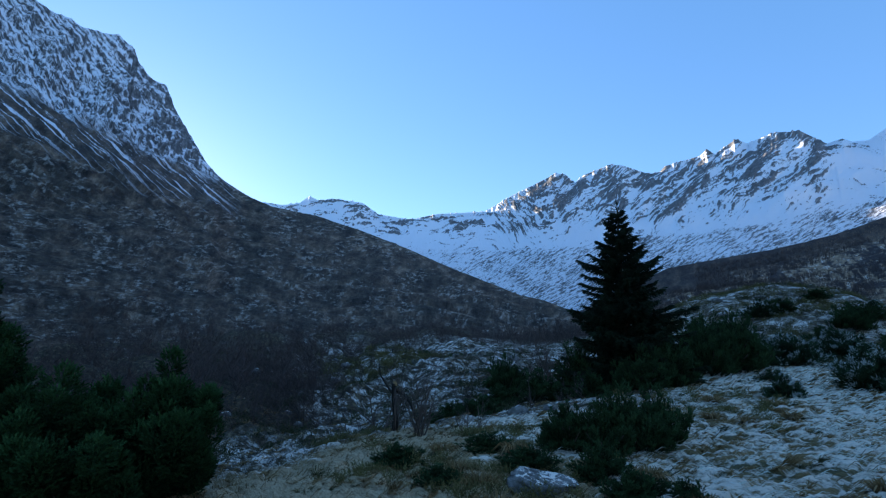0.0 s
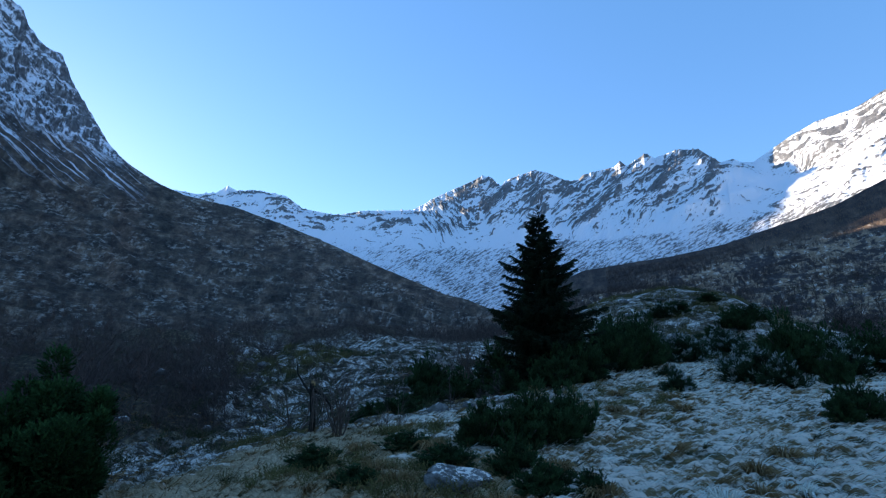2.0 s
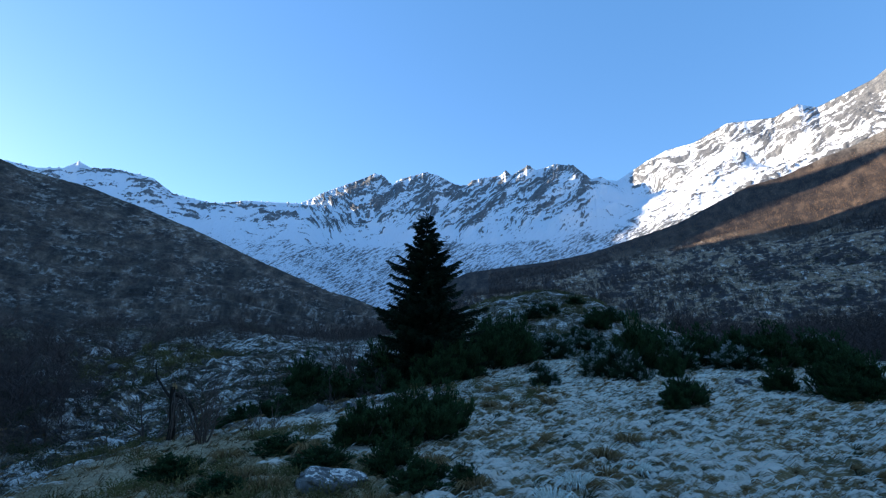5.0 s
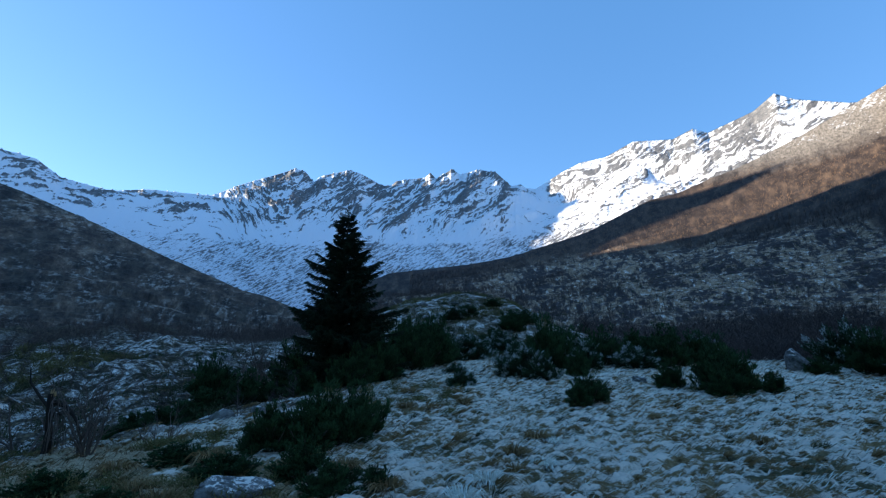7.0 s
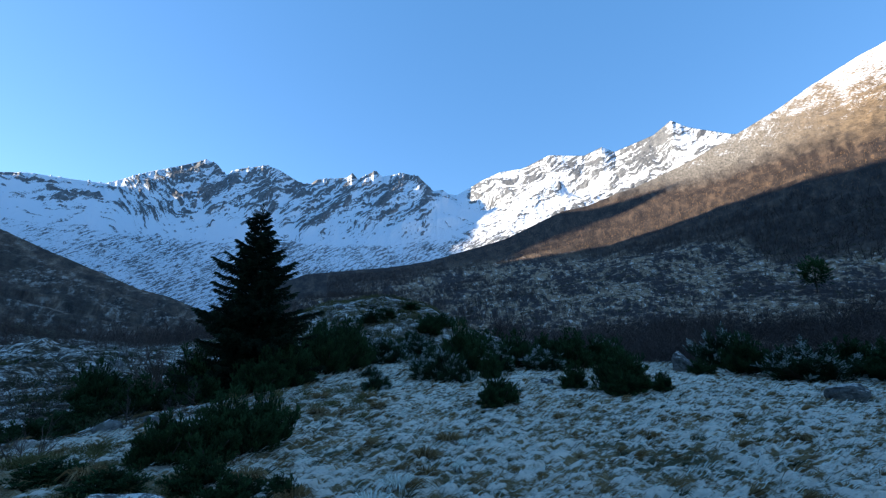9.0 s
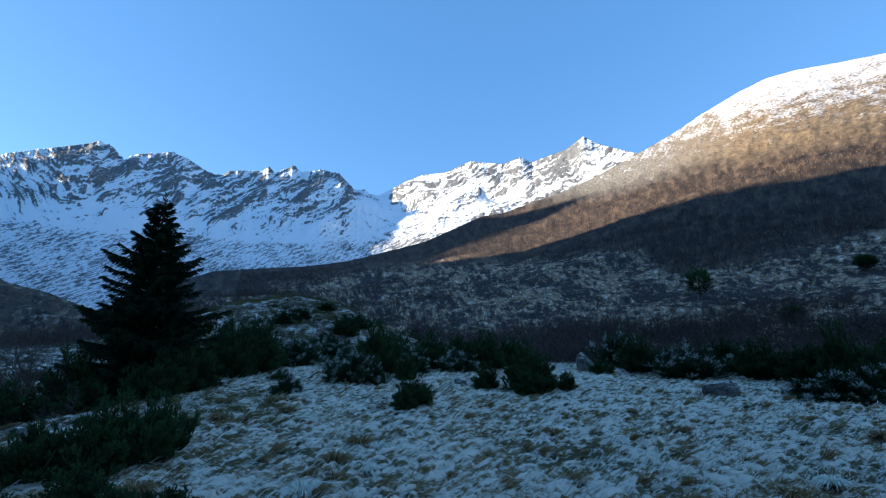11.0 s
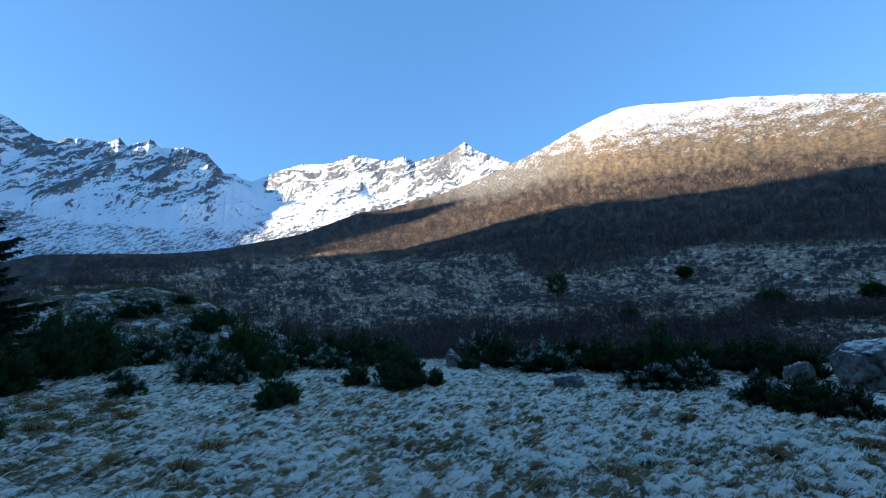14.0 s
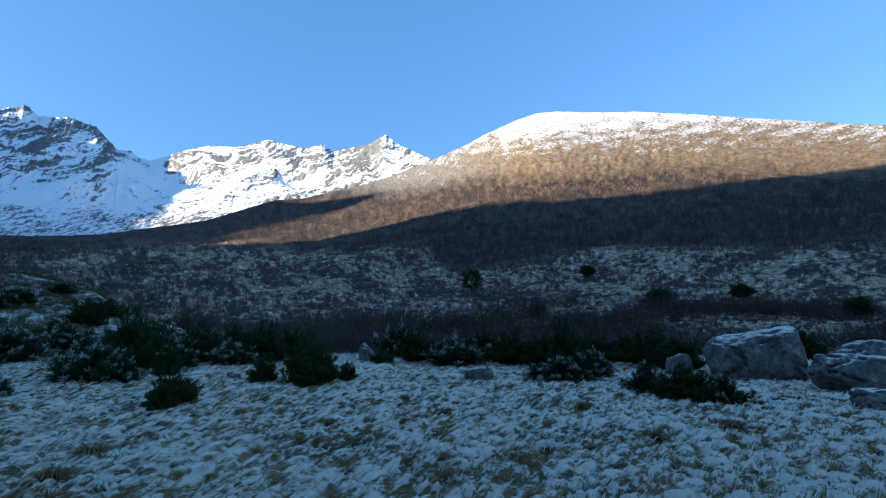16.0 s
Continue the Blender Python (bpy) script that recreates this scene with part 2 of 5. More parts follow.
def strata(az, el):
    """The broken grain of the range, about -1 to 1: stepped beds and gullies that lean, coarse to fine."""
    lean = np.radians(32 - 10 * step(8, 14, az) - 26 * step(-18, -27, az))
    wa, we = az + 0.9 * fbm(az * 0.3, el * 0.3, 4, 51), el + 0.5 * fbm(az * 0.4, el * 0.4, 4, 53)
    u, v = wa * np.cos(lean) + we * np.sin(lean), -wa * np.sin(lean) + we * np.cos(lean)
    t = 0.55 * pnoise(u * 0.22, v * 0.6, 61) + 0.75 * (ledges(u, v, 0.62, 62) - 0.36) + 0.85 * (ledges(u, v, 1.7, 64) - 0.33) + 0.7 * (ledges(u, v, 3.9, 66) - 0.33)
    gully = ridged(az * 0.55 - el * 0.25, el * 0.16, 3, 67) - 0.55
    t = t + 0.35 * gully + 0.35 * pnoise(az * 3.1 - el * 1.6, el * 1.9, 68)
    return t + 0.40 * pnoise(u * 3.0, v * 6.0, 69) + 0.42 * pnoise(az * 6.5, el * 6.5, 70) + 0.30 * pnoise(az * 12, el * 13, 71)


def bareness(az, el):
    """How much rock comes through the snow of the range: 0.5 where it breaks through."""
    below = curve(RANGE_CREST, az) - el
    k = -0.40 + 0.50 * step(5.8, 3.4, below + 1.2 * pnoise(az * 0.3, el * 0.3, 55)) * step(-27, -21, az) * step(9.5, 7, az)
    k = k + 0.10 * step(2.6, 1.0, below) * step(-24, -30, az) + 0.30 * step(4.0, 1.0, below) * step(10, 14, az) + 0.22 * step(10, 14, az) + 0.26 * step(30, 34, az)
    k = k + 0.60 * crags(az, el) + 0.16 * step(1.1, 0.3, below) * step(9.5, 8, az) * step(-28, -24, az)
    k = k + 0.26 * np.exp(-((el - 13.8 - 0.04 * (az + 26)) / 0.6) ** 2) * step(-44, -36, az) * step(-13, -18, az)
    k = k - 0.30 * np.exp(-((el - 12.3) / 0.6) ** 2) * step(8, 4, az)
    k = k - 0.40 * step(7.0, 8.8, az) * step(17.5, 13.5, az) * step(12.5, 14, el) * step(17.4, 16.6, el) - 0.35 * step(36.5, 39, az)
    lines = np.radians(-28)
    u, v = az * np.cos(lines) - el * np.sin(lines), az * np.sin(lines) + el * np.cos(lines)
    fine = 0.6 * pnoise(u * 0.8, v * 4.6, 56) + 0.8 * pnoise(u * 1.9, v * 10.0, 57) + 0.45 * pnoise(az * 0.5, el * 0.6, 58)
    low = step(12.0, 10.4, el - 0.05 * np.clip(az + 20, 0, 40))
    return 0.5 + (strata(az, el) * (1 - low) * 0.85 + fine * low * 0.8) + k + (0.16 + 0.20 * step(-38, -22, az)) * low


def range_z(x, y):
    az, r = polar(x, y)
    z, s, el = hill_z(az, r, *RANGE)
    up = step(10.5, 16.0, el)
    edge = 0.12 + 0.88 * step(1.0, 0.95, s)
    moraine = 30 * np.exp(-((el - 13.6 - 0.17 * (az - 4)) / 0.6) ** 2) * step(1.5, 5, az) * step(13.5, 10, az)
    corrie = -45 * np.exp(-((az - 15.0) / 3.6) ** 2 - ((el - 17.1 - 0.06 * (az - 15)) / 0.9) ** 2) - 45 * np.exp(-((az - 26.5) / 2.6) ** 2 - ((el - 18.5) / 0.9) ** 2)
    grain, rock = strata(az, el), np.clip(bareness(az, el), 0, 1)
    lean = np.radians(30.0)
    u, v = az * np.cos(lean) + el * np.sin(lean), -az * np.sin(lean) + el * np.cos(lean)
    rel = np.where(az < 9, 32, 16) * (ridged(u * 0.10, v * 0.24, 3, 61) - 0.5) * up
    rel = rel + 8 * fbm(az * 0.34 + el * 0.2, el * 0.42, 3, 75) * step(9, 13, az) * step(9, 12, el)
    flute = ridged((az + el * 0.55) * 0.75, el * 0.16, 4, 73) - 0.5
    rel = rel + 2.5 * flute * step(10, 14, az) * step(11, 18, el)
    rel = rel + moraine + corrie
    west = step(13, 9, az)
    rel = rel + (2.5 + 5 * west) * grain * (0.2 + 0.8 * rock) * (0.35 + 0.65 * up) * step(6, 9, el) + 2 * rock * up + (6 + 8 * west) * crags(az, el) * up
    return z + rel * edge * step(0.0, 0.08, s) * np.where(s > 1, 0.3, 1), el, az


# ---- materials ----
class Nodes:
    """A short way to write a node material."""

    def __init__(self, name):
        self.mat = bpy.data.materials.new(name)
        self.mat.use_nodes = True
        self.t = self.mat.node_tree
        self.bsdf = self.t.nodes["Principled BSDF"]

    def put(self, sock, value):
        if isinstance(value, bpy.types.NodeSocket):
            self.t.links.new(value, sock)
        elif isinstance(value, (tuple, list)) and sock.type == "RGBA" and len(value) == 3:
            sock.default_value = (*value, 1)
        else:
            sock.default_value = value

    def node(self, kind, out=0, props=None, **ins):
        n = self.t.nodes.new(kind)
        for k, v in (props or {}).items():
            if k == "operation":
                n.operation = v
            elif k == "data_type":
                n.data_type = v
            elif k == "uv_map":
                n.uv_map = v
        for k, v in ins.items():
            self.put(n.inputs[int(k[1:])] if k[0] == "i" and k[1:].isdigit() else n.inputs[k], v)
        return n.outputs[out]

    def coords(self, scale=(1, 1, 1), kind="pos", turn=(0, 0, 0)):
        if kind == "uv":
            base = self.t.nodes.new("ShaderNodeUVMap").outputs[0]
        elif kind == "object":
            base = self.t.nodes.new("ShaderNodeTexCoord").outputs["Object"]
        else:
            base = self.t.nodes.new("ShaderNodeNewGeometry").outputs["Position"]
        return self.node("ShaderNodeMapping", Vector=base, Scale=scale, Rotation=turn)

    def noise(self, vec, scale, detail=4.0, rough=0.55, distort=0.0):
        return self.node("ShaderNodeTexNoise", Vector=vec, Scale=scale, Detail=detail, Roughness=rough, Distortion=distort)

    def creases(self, vec, scale):
        """Distance to the edges of scattered cells, 0 on an edge."""
        k = self.t.nodes.new("ShaderNodeTexVoronoi")
        k.feature = "DISTANCE_TO_EDGE"
        self.t.links.new(vec, k.inputs["Vector"])
        k.inputs["Scale"].default_value = scale
        return k.outputs["Distance"]

    def ramp(self, fac, *stops):
        n = self.t.nodes.new("ShaderNodeValToRGB")
        self.t.links.new(fac, n.inputs[0])
        e = n.color_ramp.elements
        while len(e) < len(stops):
            e.new(0.5)
        for el, (p, c) in zip(e, stops):
            el.position = p
            el.color = (*c, 1) if isinstance(c, (tuple, list)) else (c, c, c, 1)
        return n.outputs[0]

    def math(self, op, a, b=0.0, c=0.0):
        return self.node("ShaderNodeMath", props={"operation": op}, i0=a, i1=b, i2=c)

    def mix(self, fac, a, b):
        n = self.t.nodes.new("ShaderNodeMix")
        n.data_type = "RGBA"
        self.put(n.inputs[0], fac)
        self.put(n.inputs[6], a)
        self.put(n.inputs[7], b)
        return n.outputs[2]

    def along(self, x, points, span):
        """A smooth value over x by a few (x, value) points; span: lowest and highest value."""
        lo, hi = points[0][0], points[-1][0]
        f = self.math("DIVIDE", self.math("SUBTRACT", x, lo), hi - lo)
        g = self.ramp(f, *[((p - lo) / (hi - lo), (v - span[0]) / (span[1] - span[0])) for p, v in points])
        return self.math("ADD", self.math("MULTIPLY", g, span[1] - span[0]), span[0])

    def rise(self, x, a, b):
        """0 below a, 1 above b."""
        return self.node("ShaderNodeMapRange", i0=x, i1=float(a), i2=float(b), i3=0.0, i4=1.0)

    def up(self):
        """How level the surface is, 0 to 1."""
        g = self.t.nodes.new("ShaderNodeNewGeometry").outputs["Normal"]
        return self.node("ShaderNodeSeparateXYZ", out=2, i0=g)

    def done(self, color, rough=0.9, height=None, depth=0.02, spec=0.3, strength=0.6):
        self.put(self.bsdf.inputs["Base Color"], color)
        self.put(self.bsdf.inputs["Roughness"], rough)
        self.bsdf.inputs["Specular IOR Level"].default_value = spec
        if height is not None:
            b = self.node("ShaderNodeBump", Height=height, Distance=depth, Strength=strength)
            self.t.links.new(b, self.bsdf.inputs["Normal"])
        return self.mat


SNOW = (0.82, 0.85, 0.90)
FROST = (0.98, 0.91, 0.80)


def mat_turf():
    """Frosted, wind-combed grass: straw and painted-in shade in the creases, rime on the hummocks; scrub, stones and
    snow patches where it is wild.
    """
    n = Nodes("frosted_turf")
    p = n.coords()
    lay = n.coords((1.0, 2.8, 1.0), turn=(0, 0, -0.75))

    def cover(name):
        k = n.t.nodes.new("ShaderNodeAttribute")
        k.attribute_name = name
        return k.outputs["Fac"]
    tuft, wild, dry, leaf = cover("tuft"), cover("wild"), cover("dry"), cover("litter")
    big, mid, fine = n.noise(p, 0.55, 5, 0.6), n.noise(lay, 3.0, 6, 0.65, 0.6), n.noise(n.coords((1.0, 4.0, 1.0), turn=(0, 0, -0.75)), 20.0, 6, 0.72, 0.5)
    hang = cover("lee")
    straw = n.ramp(fine, (0.30, (0.11, 0.072, 0.030)), (0.52, (0.33, 0.225, 0.105)), (0.72, (0.52, 0.38, 0.20)))
    moss = n.ramp(fine, (0.3, (0.045, 0.044, 0.022)), (0.7, (0.20, 0.18, 0.095)))
    under = n.mix(n.ramp(big, (0.40, 0.0), (0.56, 0.9)), moss, straw)
    pale = n.ramp(fine, (0.30, (0.25, 0.18, 0.10)), (0.55, (0.62, 0.49, 0.31)), (0.75, (0.74, 0.62, 0.43)))
    under = n.mix(n.math("MULTIPLY", dry, n.ramp(mid, (0.30, 0.3), (0.5, 1.0))), under, pale)
    rimed = n.math("ADD", n.math("MULTIPLY", n.math("SUBTRACT", tuft, 0.26), 1.45), n.math("MULTIPLY", n.math("SUBTRACT", fine, 0.5), 2.2))
    rimed = n.math("SUBTRACT", rimed, n.math("MULTIPLY", hang, 0.62))
    rimed = n.math("ADD", rimed, n.math("MULTIPLY", n.math("SUBTRACT", mid, 0.5), 1.5))
    rimed = n.math("ADD", rimed, n.math("MULTIPLY", n.math("SUBTRACT", big, 0.5), 0.9))
    rimed = n.math("SUBTRACT", rimed, n.math("MULTIPLY", dry, 1.7))
    comb = n.coords((0.55, 1.0, 0.3), turn=(0, 0, -0.42))
    wander = n.t.nodes.new("ShaderNodeTexNoise")
    n.put(wander.inputs["Vector"], comb)
    wander.inputs["Scale"].default_value = 5.0
    comb = n.node("ShaderNodeVectorMath", i0=comb, i1=n.node("ShaderNodeVectorMath", props={"operation": "MULTIPLY"}, i0=wander.outputs["Color"], i1=(0.22, 0.22, 0.22)))
    # rime thinned along cell edges: bare straw, plus crease shade put into the colour
    rimed = n.math("SUBTRACT", rimed, n.ramp(n.creases(comb, 8.5), (0.0, 0.50), (0.24, 0.0)))
    rimed = n.math("SUBTRACT", rimed, n.ramp(n.creases(comb, 3.4), (0.0, 0.45), (0.18, 0.0)))
    rimed = n.math("ADD", rimed, n.math("SUBTRACT", 0.29, n.math("MULTIPLY", dry, 0.33)))
    rime = n.mix(fine, (0.82, 0.69, 0.52), (1.0, 0.91, 0.78))
    turf = n.mix(n.ramp(rimed, (-0.35, 0.0), (0.0, 0.24), (0.62, 0.95)), under, rime)
    scrub = n.ramp(n.noise(p, 2.2, 6, 0.7), (0.35, (0.016, 0.015, 0.010)), (0.52, (0.060, 0.048, 0.030)), (0.66, (0.20, 0.155, 0.085)))
    drift = n.math("ADD", n.noise(n.coords((0.6, 0.8, 0.6)), 1.7, 6, 0.74, 0.4), n.math("ADD", n.math("MULTIPLY", n.math("SUBTRACT", mid, 0.5), 0.45), n.math("MULTIPLY", n.math("SUBTRACT", fine, 0.5), 0.55)))
    drift = n.math("ADD", drift, n.math("MULTIPLY", n.math("SUBTRACT", big, 0.5), 0.35))
    scrub = n.mix(n.math("MULTIPLY", n.ramp(drift, (0.49, 0.0), (0.64, 0.88)), n.math("SUBTRACT", 1.0, leaf)), scrub, FROST)
    height = n.math("ADD", n.math("MULTIPLY", mid, 0.8), n.math("MULTIPLY", fine, 0.6))
    return n.done(n.mix(wild, turf, scrub), 0.95, height, 0.08, 0.15, 0.85)


def mat_heath():
    """The shaded hillside: heather, bare scrub and rime; streaked scree and a snowy crag above."""
    n = Nodes("heath_slope")
    p = n.coords()
    uv = n.coords((0.1, 0.1, 1), "uv")
    az, el = n.node("ShaderNodeSeparateXYZ", out=0, i0=uv), n.node("ShaderNodeSeparateXYZ", out=1, i0=uv)
    big, mid, fine = n.noise(n.coords((0.1, 0.16, 1), "uv"), 0.30, 5, 0.65), n.noise(n.coords((0.1, 0.15, 1), "uv", (0, 0, radians(12))), 0.75, 8, 0.74), n.noise(p, 0.35, 5, 0.7)
    heath = n.ramp(mid, (0.36, (0.018, 0.013, 0.010)), (0.5, (0.074, 0.052, 0.035)), (0.60, (0.175, 0.124, 0.082)), (0.70, (0.38, 0.29, 0.20)))
    dusk = n.ramp(mid, (0.38, (0.012, 0.011, 0.009)), (0.62, (0.070, 0.055, 0.038)))
    heath = n.mix(n.ramp(big, (0.45, 0.0), (0.56, 0.9)), heath, dusk)
    spots = n.noise(n.coords((0.1, 0.24, 1), "uv"), 1.6, 7, 0.68)
    dust = n.math("MULTIPLY", n.ramp(spots, (0.50, 0.0), (0.66, 0.85)), n.ramp(n.noise(n.coords((0.1, 0.17, 1), "uv"), 0.34, 4), (0.46, 0.06), (0.58, 1.0)))
    low = n.mix(dust, heath, (0.46, 0.41, 0.34))
    turned = n.coords((0.1, 0.1, 1), "uv", (0, 0, radians(35)))
    streak = n.noise(n.node("ShaderNodeMapping", Vector=turned, Scale=(0.13, 4.6, 1)), 1.0, 5, 0.58)
    grit = n.noise(uv, 4.2, 7, 0.74)
    rock = n.ramp(n.math("ADD", n.math("MULTIPLY", grit, 0.6), n.math("MULTIPLY", n.noise(n.node("ShaderNodeMapping", Vector=turned, Scale=(1.0, 2.6, 1)), 1.0, 7, 0.72), 0.4)),
                  (0.40, (0.030, 0.031, 0.033)), (0.50, (0.10, 0.10, 0.10)), (0.60, (0.25, 0.25, 0.245)))
    patch = n.noise(n.node("ShaderNodeMapping", Vector=turned, Scale=(0.40, 3.4, 1)), 1.0, 7, 0.70)
    lie = n.math("ADD", n.math("MULTIPLY", patch, 0.62), n.math("MULTIPLY", grit, 0.38))
    lie = n.math("ADD", lie, n.math("MULTIPLY", n.math("SUBTRACT", n.up(), 0.7), 0.22))
    cliff = n.mix(n.ramp(lie, (0.475, 0.0), (0.545, 0.88)), rock, SNOW)
    scree = n.mix(n.ramp(n.math("ADD", streak, n.math("MULTIPLY", n.math("SUBTRACT", grit, 0.5), 0.25)), (0.56, 0.0), (0.61, 0.85)), n.mix(0.25, heath, rock), SNOW)
    foot = n.math("SUBTRACT", 17.4, n.math("MULTIPLY", n.math("ADD", az, 59.0), 0.26))
    wob = n.math("MULTIPLY", n.math("SUBTRACT", streak, 0.5), 3.0)
    above = n.math("ADD", n.math("SUBTRACT", el, foot), wob)
    west = n.rise(n.math("MULTIPLY", az, -1.0), 56.0, 60.0)
    col = n.mix(n.math("MULTIPLY", n.rise(above, -4.0, -1.5), west), low, scree)
    col = n.mix(n.math("MULTIPLY", n.rise(above, -0.5, 0.8), west), col, cliff)
    return n.done(col, 0.95, n.math("ADD", fine, mid), 1.5, 0.15, 0.7)


def mat_birch_slope():
    """The east side: frosted pasture and scrub below, bare birch woods, stony ground and then snow on the dome."""
    n = Nodes("birch_slope")
    p = n.coords()
    uv = n.coords((0.1, 0.1, 1), "uv")
    az, el = n.node("ShaderNodeSeparateXYZ", out=0, i0=uv), n.node("ShaderNodeSeparateXYZ", out=1, i0=uv)
    mid, fine = n.noise(uv, 1.1, 7, 0.68), n.noise(p, 0.5, 5, 0.7)
    wood = n.ramp(mid, (0.32, (0.017, 0.013, 0.011)), (0.5, (0.046, 0.033, 0.026)), (0.68, (0.13, 0.088, 0.058)))
    grass = n.ramp(fine, (0.30, (0.080, 0.058, 0.036)), (0.5, (0.31, 0.205, 0.12)), (0.72, (0.52, 0.37, 0.24)))
    grass = n.mix(n.math("MULTIPLY", n.rise(az, 58.0, 74.0), 0.55), grass, n.ramp(fine, (0.30, (0.16, 0.105, 0.065)), (0.7, (0.66, 0.47, 0.31))))
    scrub = n.noise(n.coords((0.1, 0.20, 1), "uv"), 1.15, 8, 0.74, 0.3)
    scrub = n.math("ADD", n.math("MULTIPLY", scrub, 0.65), n.math("MULTIPLY", n.noise(n.coords((0.1, 0.22, 1), "uv"), 0.22, 4, 0.6), 0.35))
    grass = n.mix(n.ramp(scrub, (0.480, 1.0), (0.535, 0.0)), grass, (0.040, 0.030, 0.027))
    lay = n.noise(n.coords((0.1, 0.26, 1), "uv"), 1.8, 9, 0.78)
    rime = n.math("MULTIPLY", n.ramp(lay, (0.525, 0.0), (0.62, 0.80)), n.ramp(scrub, (0.48, 0.1), (0.56, 1.0)))
    pasture = n.mix(rime, grass, FROST)
    tree_line = n.along(az, ((-30, 2.0), (-8, 4.0), (2, 7.2), (10, 8.8), (18, 9.8), (38, 10.6), (43, 10.4), (46, 7.9), (53, 7.9), (58, 9.1), (63, 9.9), (76, 9.3), (84, 8.2), (95, 7.5)), (0, 12))
    jag = n.math("ADD", n.math("SUBTRACT", el, tree_line), n.math("MULTIPLY", n.math("SUBTRACT", mid, 0.5), 3.0))
    col = n.mix(n.rise(jag, -0.6, 0.8), pasture, wood)
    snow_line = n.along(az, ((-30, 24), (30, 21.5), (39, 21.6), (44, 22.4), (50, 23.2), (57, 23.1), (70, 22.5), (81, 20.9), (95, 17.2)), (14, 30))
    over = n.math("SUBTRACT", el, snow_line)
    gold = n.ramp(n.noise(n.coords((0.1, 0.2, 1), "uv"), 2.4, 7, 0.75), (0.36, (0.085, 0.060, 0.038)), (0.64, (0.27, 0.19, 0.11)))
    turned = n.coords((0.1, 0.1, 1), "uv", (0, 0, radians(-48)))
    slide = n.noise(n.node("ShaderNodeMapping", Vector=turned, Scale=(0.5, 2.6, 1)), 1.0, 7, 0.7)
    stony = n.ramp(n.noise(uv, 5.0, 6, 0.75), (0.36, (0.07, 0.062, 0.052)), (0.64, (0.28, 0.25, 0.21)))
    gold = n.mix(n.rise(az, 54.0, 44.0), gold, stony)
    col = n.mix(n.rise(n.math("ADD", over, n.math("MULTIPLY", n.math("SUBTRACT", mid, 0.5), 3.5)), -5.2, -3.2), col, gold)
    stones = n.noise(n.coords((0.1, 0.24, 1), "uv"), 3.4, 9, 0.80, 0.2)
    white = n.math("ADD", n.math("MULTIPLY", n.math("ADD", over, 0.7), 0.13), n.math("MULTIPLY", n.math("SUBTRACT", stones, 0.5), 2.7))
    white = n.math("ADD", white, n.math("MULTIPLY", n.math("SUBTRACT", n.noise(n.coords((0.1, 0.3, 1), "uv"), 0.5, 4), 0.5), 1.3))
    white = n.math("ADD", white, n.math("MULTIPLY", n.math("SUBTRACT", slide, 0.5), n.math("MULTIPLY", n.rise(az, 58.0, 46.0), 1.6)))
    col = n.mix(n.ramp(white, (0.0, 0.0), (0.20, 0.48), (0.60, 0.86)), col, SNOW)
    return n.done(col, 0.95, n.math("ADD", fine, mid), 1.0, 0.15, 0.7)


def mat_range():
    """Snow over grey gneiss: rock stands out of it on the ribs, with snow on every ledge."""
    n = Nodes("snow_and_rock")
    uv = n.coords((0.1, 0.1, 1), "uv")
    turned = n.coords((0.1, 0.1, 1), "uv", (0, 0, radians(-32)))
    long = n.node("ShaderNodeMapping", Vector=turned, Scale=(1.0, 2.2, 1))
    tone, speck = n.noise(long, 1.5, 8, 0.74), n.noise(uv, 9.0, 6, 0.8)
    rock = n.ramp(n.math("ADD", n.math("MULTIPLY", tone, 0.6), n.math("MULTIPLY", speck, 0.4)),
                  (0.40, (0.032, 0.032, 0.034)), (0.50, (0.095, 0.093, 0.090)), (0.61, (0.24, 0.235, 0.225)))
    k = n.t.nodes.new("ShaderNodeAttribute")
    k.attribute_name = "crag"
    grit = n.noise(n.node("ShaderNodeMapping", Vector=turned, Scale=(1.0, 1.8, 1)), 3.6, 9, 0.82, 0.1)
    bare = n.math("ADD", k.outputs["Fac"], n.math("MULTIPLY", n.math("SUBTRACT", speck, 0.5), 1.5))
    bare = n.math("ADD", bare, n.math("MULTIPLY", n.math("SUBTRACT", grit, 0.5), 2.5))
    col = n.mix(n.ramp(bare, (0.41, 0.0), (0.54, 0.48), (0.70, 0.93)), (0.83, 0.85, 0.88), rock)
    return n.done(col, 0.85, n.math("ADD", n.math("MULTIPLY", tone, 1.0), n.math("MULTIPLY", speck, 0.5)), 10.0, 0.2, 0.8)


def mat_leaf(name, dark, light, rime=0.0, plumes=True):
    """Needles; each spray has its tone, lighter to its tip, and some wear rime."""
    n = Nodes(name)
    r = n.t.nodes.new("ShaderNodeNewGeometry").outputs["Random Per Island"]
    f = n.noise(n.coords(kind="object"), 1.6, 3)
    if plumes:
        k = n.t.nodes.new("ShaderNodeAttribute")
        k.attribute_name = "tone"
        tone = k.outputs["Fac"]
    else:
        tone = f
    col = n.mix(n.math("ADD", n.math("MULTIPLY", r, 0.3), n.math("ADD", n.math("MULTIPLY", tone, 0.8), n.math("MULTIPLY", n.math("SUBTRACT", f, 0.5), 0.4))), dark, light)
    if rime:
        g = n.noise(n.coords(), 2.6, 4, 0.7)
        k = n.ramp(n.math("ADD", n.math("MULTIPLY", tone, 0.55), n.math("ADD", g, n.math("MULTIPLY", r, 0.15))), (1.27 - rime, 0.0), (1.40 - rime, 0.7))
        col = n.mix(k, col, (0.55, 0.60, 0.58))
    return n.done(col, 0.8, spec=0.08)


